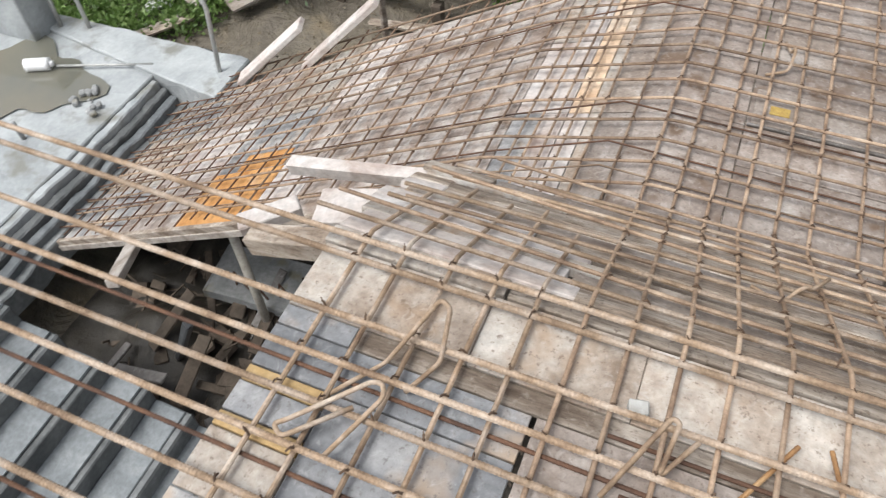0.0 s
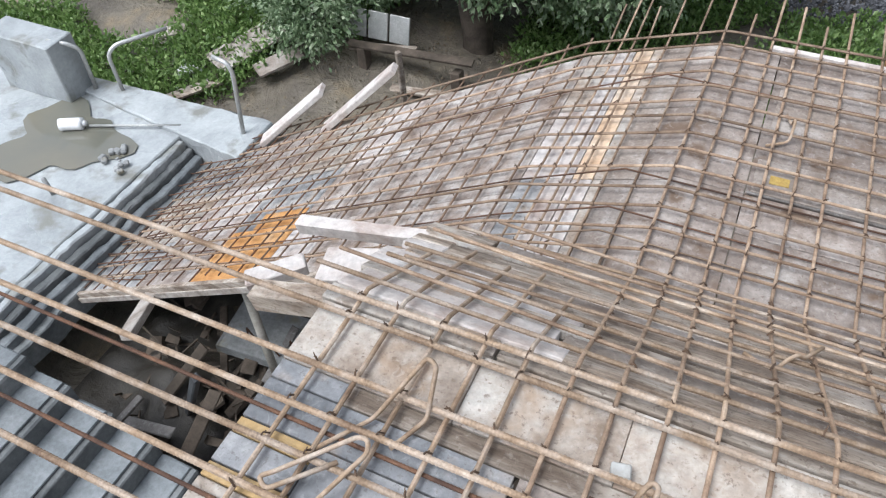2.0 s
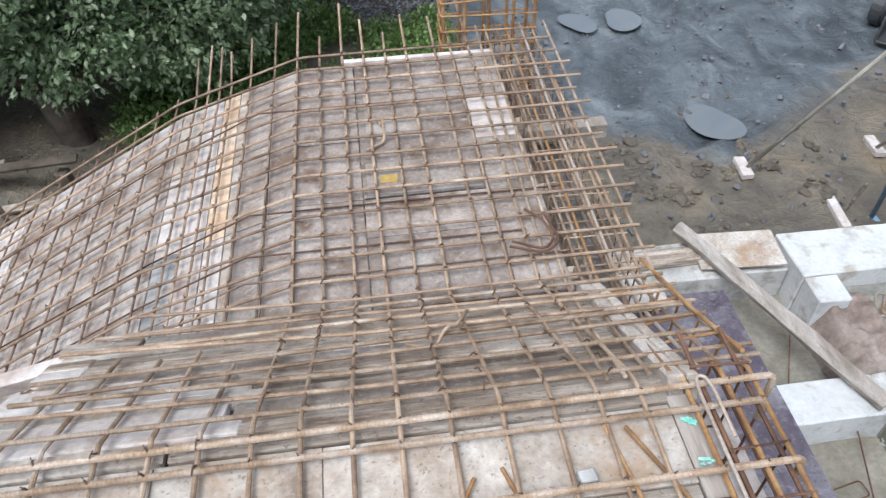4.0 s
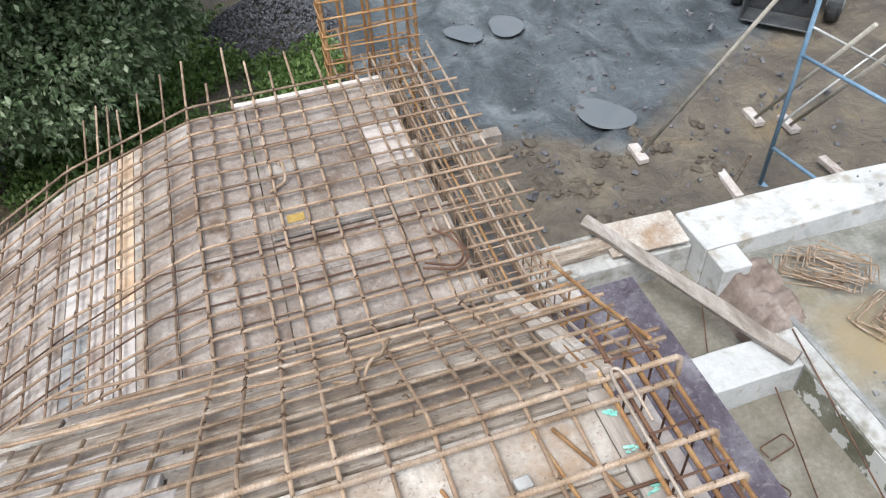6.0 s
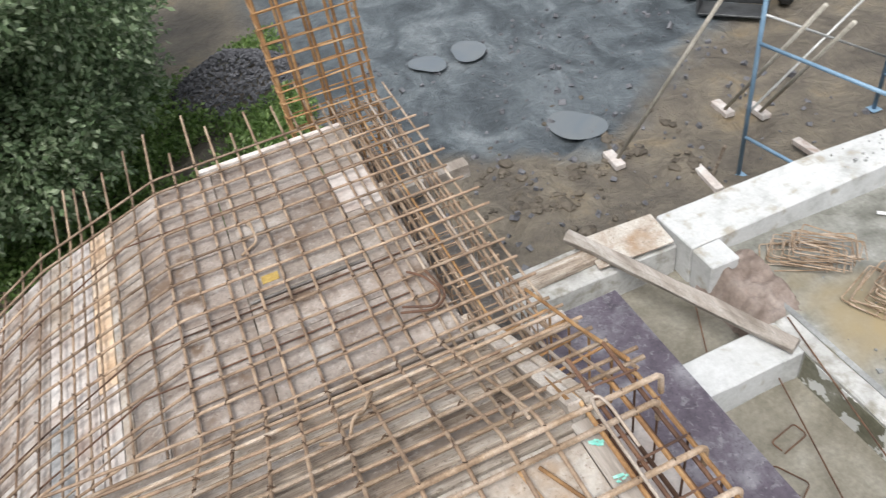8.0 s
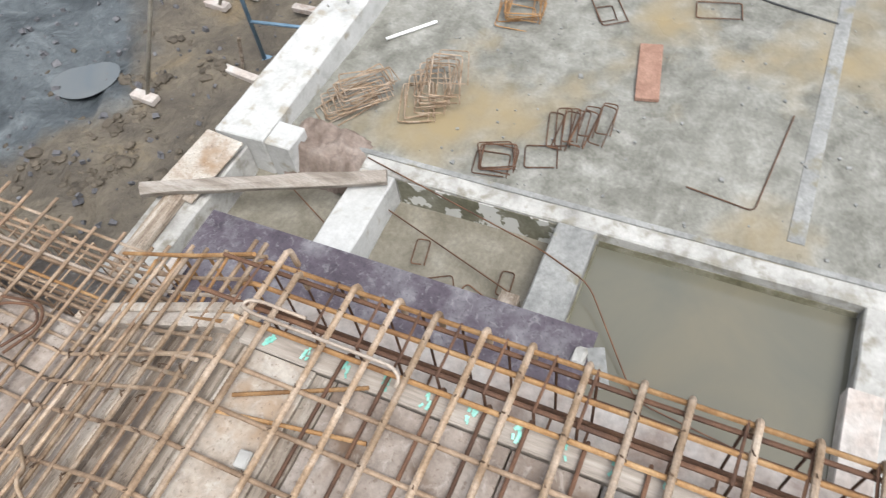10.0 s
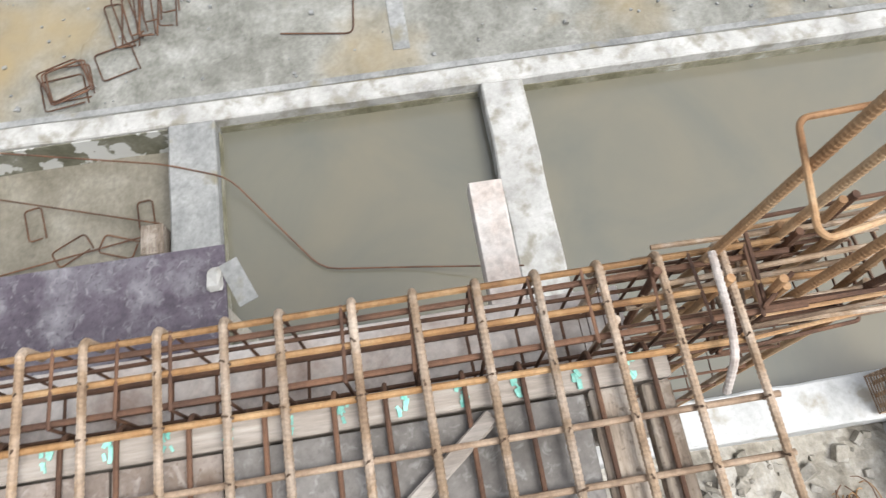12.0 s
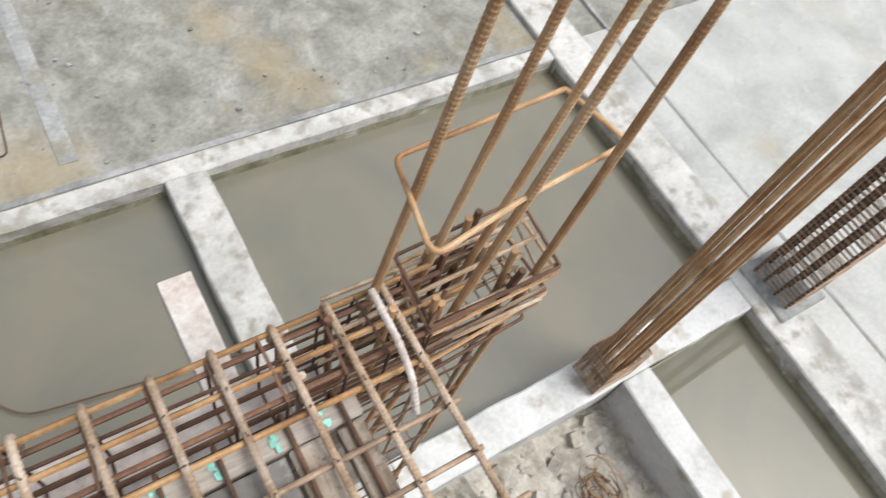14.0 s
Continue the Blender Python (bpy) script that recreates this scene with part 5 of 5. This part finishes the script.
tagged(part("red_plank", box((0.70, 0.2, 0.04), Matrix.Translation((5.61, -1.92, TIE_Z - 0.024)) @ Matrix.Rotation(0.2, 4, "Z"), 0.005), BRICK), "reddish board lying on the wet slab", "board")
tagged(part("wood_block", box((0.20, 0.14, 0.16), Matrix.Translation((2.98, -1.62, TIE_Z - 0.05)), 0.005), BOARD_X), "small wooden block by the cross beam", "block")
tagged(part("metal_plate", box((0.20, 0.08, 0.006), Matrix.Translation((2.06, -2.47, -0.594)) @ Matrix.Rotation(0.4, 4, "Z"), 0.001), GREY_CONC), "small grey metal plate on the sheet's corner", "plate")
tagged(part("crumpled_paper", box((0.08, 0.06, 0.03), Matrix.Translation((2.08, -2.38, -0.585)), 0.012, rough=0.012), WHITE_CONC), "crumpled white sack scrap on the sheet", "scrap")
bm = grid_sheet(3.66, 4.28, -0.01, 0.74, 34, 40, lambda x, y: TIE_Z - 0.30 + 0.32 * min(1.0, max(0.0, (x - 3.66) / 0.16)) * min(1.0, max(0.3, 1.3 - abs(y - 0.42) * 1.6)) * min(1.0, max(0.0, (4.34 - x) / 0.22)) + 0.07 * noise.fractal(Vector((x * 5, y * 5, 1)), 0.7, 2.0, 4))
tagged(part("mud_heap", bm, PINK_MUD, smooth=True), "pinkish brown mud heaped in the beam corner", "mud", kind="stuff")

# ---- props, scaffold and machine on the mud ----
def pole(p, q, r, mat, label, category="pole", group=""):
    return tagged(part("prop_pole", rod([p, q], r, 10), mat, smooth=True), label, category, group)


for foot, top in (((4.57, 3.34, GROUND_Z), (5.62, 2.28, 0.2)), ((6.24, 3.50, GROUND_Z), (5.64, 1.76, -0.7)), ((6.54, 3.22, GROUND_Z), (5.74, 1.52, -0.8))):
    pole(foot, top, 0.022, BAMBOO, "long slanting grey prop pole footed on the mud", group="slanting props")
    f = Vector(foot)
    tagged(part("foot_block", box((0.34, 0.13, 0.07), Matrix.Translation((f.x, f.y, f.z + 0.05)) @ Matrix.Rotation(-1.65, 4, "Z"), 0.008, rough=0.004), WHITE_WOOD), "white timber block under a prop's foot", "timber", "prop feet")
for foot, top in (((6.26, 1.33, -1.82), (6.15, 0.92, -0.9)), ((6.67, 1.28, -1.82), (6.48, 0.9, -0.9)), ((7.18, 0.84, -1.82), (6.85, 0.33, -0.9)), ((6.47, 1.3, -1.82), (6.34, 0.97, -0.9))):
    pole(foot, top, 0.03, BAMBOO, "pale round pole leaning up from the broad beam", group="leaning poles")
tagged(part("bent_pipe", rod([(6.98, 1.12, -1.8), (7.04, 1.13, -1.35), (7.09, 1.01, -1.33)], 0.022, 10, fillet=0.05), GALV, smooth=True), "bent grey pipe lying on the broad beam", "pipe")
timber((5.25, 2.77, GROUND_Z + 0.07), (5.18, 2.21, GROUND_Z + 0.07), 0.1, 0.07, "white timber block lying on the mud")
timber((5.30, 2.50, GROUND_Z), (5.36, 2.42, -2.45), 0.04, 0.04, "brown stake standing in the mud", BOARD_X)
timber((6.44, 2.49, GROUND_Z + 0.07), (6.44, 2.08, GROUND_Z + 0.07), 0.1, 0.07, "white timber block lying on the mud")
sc = thing("scaffold_frame", "worn blue painted steel scaffold frame", "scaffold")
for x, y, z in ((5.58, 2.39, None), (7.60, 2.50, None)):
    foot = ground_height(x, y) if z is None else z
    post = part("post", rod([(x, y, foot), (x, y, 0.2)], 0.024, 10), BLUE_PAINT, sc, smooth=True)
    part("base_plate", box((0.13, 0.13, 0.012), Matrix.Translation((x, y, foot + 0.008)), 0.002), BLUE_PAINT, post)
for z in (-2.40, -1.30, -0.2):
    part("rail", rod([(5.58, 2.39, z), (5.80, 0.97, z) if z > -2 else (5.72, 1.27, z)], 0.020, 10), BLUE_PAINT, sc, smooth=True)
    part("rail", rod([(7.60, 2.50, z), (7.72, 1.30, z)], 0.020, 10), BLUE_PAINT, sc, smooth=True)
for a, b in (((5.58, 2.39, -1.0), (7.60, 2.50, -2.2)), ((5.58, 2.39, -2.1), (7.60, 2.50, -0.9))):
    part("brace", rod([a, b], 0.014, 8), GALV, sc, smooth=True)
mc = thing("site_machine", "dark steel machine parked on the mud", "machine")
mm = Matrix.Translation((7.95, 5.45, GROUND_Z)) @ Matrix.Rotation(-0.85, 4, "Z")
part("body", box((1.3, 0.9, 0.8), mm @ Matrix.Translation((0, 0.95, 0.85)), 0.08), DARK_STEEL, mc)
scoop = box((0.95, 0.03, 0.42), mm @ Matrix.Translation((0, 0.22, 0.30)) @ Matrix.Rotation(0.25, 4, "X"), 0.006)
box((0.95, 0.40, 0.03), mm @ Matrix.Translation((0, 0.02, 0.09)), 0.006, scoop)
for side in (-0.475, 0.475):
    box((0.03, 0.42, 0.36), mm @ Matrix.Translation((side, 0.02, 0.27)), 0.006, scoop)
part("bucket", scoop, DARK_STEEL, mc)
for side in (-0.3, 0.3):
    part("arm", box((0.08, 0.75, 0.12), mm @ Matrix.Translation((side, 0.5, 0.55)) @ Matrix.Rotation(0.5, 4, "X"), 0.01), DARK_STEEL, mc)
for dx, dy in ((-0.68, 0.55), (0.68, 0.55), (-0.68, 1.45), (0.68, 1.45)):
    b = bmesh.new()
    bmesh.ops.create_cone(b, cap_ends=True, segments=24, radius1=0.32, radius2=0.32, depth=0.2, matrix=mm @ Matrix.Translation((dx, dy, 0.32)) @ Matrix.Rotation(radians(90), 4, "Y"))
    bmesh.ops.bevel(b, geom=[e for e in b.edges if len(e.link_faces) == 2 and e.calc_face_angle() > 1], offset=0.04, segments=2, affect="EDGES")
    tyre = part("tyre", b, DARK_STEEL, mc)
    b = bmesh.new()
    bmesh.ops.create_cone(b, cap_ends=True, segments=20, radius1=0.17, radius2=0.17, depth=0.23, matrix=mm @ Matrix.Translation((dx, dy, 0.32)) @ Matrix.Rotation(radians(90), 4, "Y"))
    part("rim", b, GREY_CONC, tyre)
tagged(part("concrete_block", box((1.2, 0.8, 0.9), Matrix.Translation((9.9, 1.0, -1.7)) @ Matrix.Rotation(0.15, 4, "Z"), 0.03), WHITE_CONC), "pale concrete block at the end of the beam", "block")

for x, y, sx, sy, a in ((3.61, 6.94, 0.24, 0.30, 0.3), (4.28, 6.92, 0.30, 0.30, -0.4), (4.58, 4.24, 0.34, 0.36, 0.5)):
    b = bmesh.new()
    bmesh.ops.create_circle(b, cap_ends=True, segments=28, radius=1.0)
    for v in b.verts:
        t = math.atan2(v.co.y, v.co.x)
        v.co = v.co * (1 + 0.14 * math.sin(2 * t + x) + 0.06 * math.sin(3 * t + y))
        v.co = Vector((v.co.x * sx, v.co.y * sy, 0))
    b.transform(Matrix.Translation((x, y, ground_height(x, y) + 0.055)) @ Matrix.Rotation(a, 4, "Z"))
    tagged(part("puddle", b, PUDDLE), "small rain puddle on dark ground", "puddle", "puddles", "structure")
bm = bmesh.new()
for _ in range(500):
    x, y = rng.uniform(2.2, 7.5), rng.uniform(1.9, 7.5)
    s = abs(rng.gauss(0, 0.03)) + 0.012
    box((s, s * 0.8, s * 0.6), Matrix.Translation((x, y, ground_height(x, y) + s * 0.2)) @ Euler([rng.uniform(0, 6) for _ in range(3)]).to_matrix().to_4x4(), 0, bm, s * 0.12)
tagged(part("scattered_stones", bm, STONE), "stones and lumps scattered over the mud", "stones", kind="stuff")
bm = bmesh.new()
for _ in range(1300):
    x = rng.uniform(2.3, 5.6)
    y = rng.gauss(3.1 + 0.10 * (x - 3), 0.50)
    if y < 1.75 or noise.noise(Vector((x * 2.2, y * 2.2, 8))) < 0.10:
        continue
    s = min(0.09, abs(rng.gauss(0, 0.026)) + 0.010)
    b = bmesh.new()
    bmesh.ops.create_icosphere(b, subdivisions=2 if s > 0.05 else 1, radius=s)
    ax, turn = rng.uniform(0.7, 1.5), Matrix.Rotation(rng.uniform(0, 3.1), 4, "Z")
    for v in b.verts:
        v.co *= 1 + 0.55 * noise.noise(v.co * (1.1 / s) + Vector((x, y, 0)) * 5)
        v.co.x *= ax
        v.co.z *= 0.6
    b.transform(Matrix.Translation((x, y, ground_height(x, y))) @ turn)
    me = bpy.data.meshes.new("tmp")
    b.to_mesh(me)
    b.free()
    bm.from_mesh(me)
    bpy.data.meshes.remove(me)
tagged(part("mud_clods", bm, CLOD), "dark clods of churned mud", "mud", kind="stuff")
bm = bmesh.new()
for _ in range(2600):
    a, q = rng.uniform(0, 6.283), math.sqrt(rng.random())
    x, y = 0.85 + 1.05 * q * math.cos(a), 8.25 + 1.0 * q * math.sin(a)
    s = rng.uniform(0.022, 0.055)
    box((s, s * 0.8, s * 0.7), Matrix.Translation((x, y, GROUND_Z + 0.62 * (1 - q) ** 0.8 + rng.uniform(0, 0.05))) @ Euler([rng.uniform(0, 6) for _ in range(3)]).to_matrix().to_4x4(), 0, bm, 0.006)
tagged(part("gravel_heap", bm, STONE), "heap of dark grey crushed stone", "gravel", kind="stuff")


# ---- plants ----
def leaf(bm, p, size, aim):
    d = Vector(aim).normalized()
    s = d.orthogonal().normalized()
    s.rotate(Matrix.Rotation(rng.uniform(0, 6.28), 3, d))
    n = d.cross(s)
    w = size * 0.27
    q = [p, p + d * size * 0.5 + s * w - n * size * 0.06, p + d * size, p + d * size * 0.5 - s * w - n * size * 0.06]
    bm.faces.new([bm.verts.new(v) for v in q])


def rand_dir(z=0.0):
    while True:
        v = Vector((rng.uniform(-1, 1), rng.uniform(-1, 1), rng.uniform(-1, 1)))
        if 0.05 < v.length < 1:
            return (v.normalized() + Vector((0, 0, z)))


def tree(x, y, height, lobes, leaves, size, label):
    t = thing("tree", label, "tree", "trees behind the site")
    g = ground_height(x, y)
    trunk = bmesh.new()
    base = Vector((x, y, g - 0.1))
    for k, (lx, ly, lz, _) in enumerate(lobes):
        mid = base.lerp(Vector((lx, ly, lz)), 0.45) + Vector((rng.uniform(-0.2, 0.2), rng.uniform(-0.2, 0.2), 0.3))
        pts = [base + Vector((0.05 * k % 0.15, 0, 0)), base + Vector((rng.uniform(-0.1, 0.1), rng.uniform(-0.1, 0.1), 0.9)), mid, Vector((lx, ly, lz))]
        radii = [0.17, 0.13, 0.07, 0.02]
        prev = None
        for i in range(len(pts)):
            d = (pts[min(i + 1, 3)] - pts[max(i - 1, 0)]).normalized()
            s = d.orthogonal().normalized()
            u = d.cross(s)
            ring = [trunk.verts.new(pts[i] + (s * math.cos(a) + u * math.sin(a)) * radii[i]) for a in (6.283 * j / 8 for j in range(8))]
            if prev:
                for j in range(8):
                    trunk.faces.new((prev[j], prev[(j + 1) % 8], ring[(j + 1) % 8], ring[j]))
            prev = ring
    part("trunk", trunk, BARK, t, smooth=True)
    crown = bmesh.new()
    total = sum(r ** 2 for *_, r in lobes)
    for lx, ly, lz, r in lobes:
        for _ in range(int(leaves * r * r / total / 14)):
            d = rand_dir()
            c = Vector((lx, ly, lz)) + Vector((d.x, d.y, d.z * 0.8)) * r * rng.uniform(0.6, 1.08)
            twig = (d + rand_dir() * 0.7).normalized()
            for _ in range(14):
                leaf(crown, c + rand_dir() * rng.uniform(0, 0.16) + twig * rng.uniform(-0.1, 0.15), size * rng.uniform(0.7, 1.3), twig + rand_dir(-0.3) * 0.9)
    part("crown", crown, LEAF, t)
    return t


tree(-3.1, 4.9, 5, [(-1.7, 5.6, -1.3, 1.15), (-2.7, 5.1, -1.2, 1.0), (-3.6, 5.3, -0.9, 1.1), (-1.0, 6.3, -1.2, 1.0), (-2.4, 5.7, -0.2, 1.3), (-0.7, 5.9, -0.2, 1.0), (-3.6, 6.0, 0.5, 1.3), (-4.7, 5.8, -1.5, 0.9), (-5.9, 5.6, -1.3, 1.0), (-1.6, 5.0, 0.6, 1.0), (-3.4, 4.5, -0.5, 0.8), (-4.4, 4.9, -0.7, 0.9)],
     135000, 0.082, "broad dark green leafy tree behind the stair")
tree(-7.0, 6.6, 5, [(-7.0, 6.2, -1.6, 1.1), (-8.3, 6.6, -1.2, 1.3), (-6.0, 7.6, -0.8, 1.4), (-9.6, 7.6, -0.4, 1.6), (-7.2, 8.2, 0.6, 1.6)], 34000, 0.11, "dark green leafy tree further back")
tree(-1.8, 9.2, 5, [(-1.8, 8.6, -1.2, 1.3), (-3.2, 8.6, -0.8, 1.6), (-0.9, 10.2, 0.2, 1.2), (-0.7, 8.4, -0.8, 1.0)], 30000, 0.12, "dark green leafy tree further back")
tree(-5.0, 4.3, 1, [(-5.0, 4.1, -2.05, 0.55), (-4.75, 3.75, -2.0, 0.5), (-4.4, 4.7, -1.9, 0.5), (-5.6, 4.4, -1.9, 0.6)], 9000, 0.07, "low leafy bush at the edge of the site")
bm = bmesh.new()
for _ in range(13000):
    if rng.random() < 0.6:
        x, y = rng.uniform(-10, -4.4), rng.uniform(2.2, 6.5)
    else:
        x, y = rng.uniform(-2.6, 1.7), rng.uniform(4.6, 9.6)
        if (x - 0.85) ** 2 + (y - 8.25) ** 2 < 0.9:
            continue
    if noise.noise(Vector((x * 0.7, y * 0.7, 5))) < -0.22 or (x > -5.2 and x < -2.6 and y < 4.2):
        continue
    p = Vector((x, y, ground_height(x, y)))
    for _ in range(8):
        leaf(bm, p + Vector((rng.uniform(-0.12, 0.12), rng.uniform(-0.12, 0.12), rng.uniform(0, 0.28))), rng.uniform(0.045, 0.10), rand_dir(0.7))
tagged(part("weeds", bm, WEED), "lush green weeds and undergrowth", "plants", kind="stuff")
for x, y, a, L, w, z, mt in ((-5.55, 3.45, 1.15, 1.0, 0.42, 0.20, BOARD_Y), (-5.05, 3.35, 1.0, 0.6, 0.25, 0.2, PLY_TAN), (-6.72, 3.37, 0.5, 0.4, 0.2, 0.2, BOARD_Y), (-6.0, 2.55, 0.85, 0.75, 0.10, 0.12, BOARD_Y), (-5.86, 2.60, 0.8, 0.8, 0.10, 0.16, BOARD_X),
                             (-3.5, 3.87, 0.09, 1.6, 0.12, 0.30, BARK), (-3.9, 3.95, 0.05, 0.9, 0.12, 0.20, BOARD_X), (-3.2, 3.6, 0.0, 0.9, 0.12, 0.10, BOARD_X)):
    tagged(part("discarded_board", box((L, w, 0.035), Matrix.Translation((x, y, ground_height(x, y) + z)) @ Euler((0.12, -0.12 if z < 0.3 else 0.0, a)).to_matrix().to_4x4(), 0.004, rough=0.003), mt), "discarded weathered board on the overgrown bank", "board", "discarded boards")
for x, y in ((-4.1, 3.82), (-2.9, 3.92)):
    g = ground_height(x, y)
    tagged(part("trestle_block", box((0.12, 0.14, 0.34), Matrix.Translation((x, y, g + 0.11)), 0.01, rough=0.006), BARK), "dark timber block under a plank", "block", "plank supports")
shed = thing("water_tank_sheet", "pale blue-grey sheet panels stacked behind the tree", "panels")
for k in range(3):
    part("panel", box((0.27, 0.03, 0.34), Matrix.Translation((-4.40 + 0.30 * k, 4.22, ground_height(-4.2, 4.12) + 0.36)) @ Matrix.Rotation(-0.25, 4, "X"), 0.005), GALV, shed)
tagged(part("sack", box((0.32, 0.14, 0.10), Matrix.Translation((-6.1, 2.95, ground_height(-6.0, 3.0) + 0.1)) @ Matrix.Rotation(0.7, 4, "Z"), 0.05, rough=0.03), PLASTIC), "crumpled white and blue sack among weeds", "sack")
bm = bmesh.new()
for _ in range(3600):
    x, y = rng.uniform(-6.5, 0.8), rng.uniform(1.75, 5.6)
    leaf(bm, Vector((x, y, ground_height(x, y) + rng.uniform(0.0, 0.03))), rng.uniform(0.02, 0.06), rand_dir(0.1))
tagged(part("leaf_litter", bm, LITTER), "dry leaves and twigs littering brown soil", "litter", kind="stuff")
# tall hedge line that closes the distance
bm = bmesh.new()
for _ in range(6000):
    a = rng.uniform(0.3, 2.9)
    r = rng.uniform(22, 27)
    p = Vector((r * math.cos(a), r * math.sin(a), GROUND_Z + rng.uniform(0, 5)))
    for _ in range(2):
        leaf(bm, p + rand_dir() * 0.4, rng.uniform(0.4, 0.8), rand_dir())
tagged(part("distant_hedge", bm, LEAF), "far dark green woodland", "trees", kind="stuff")
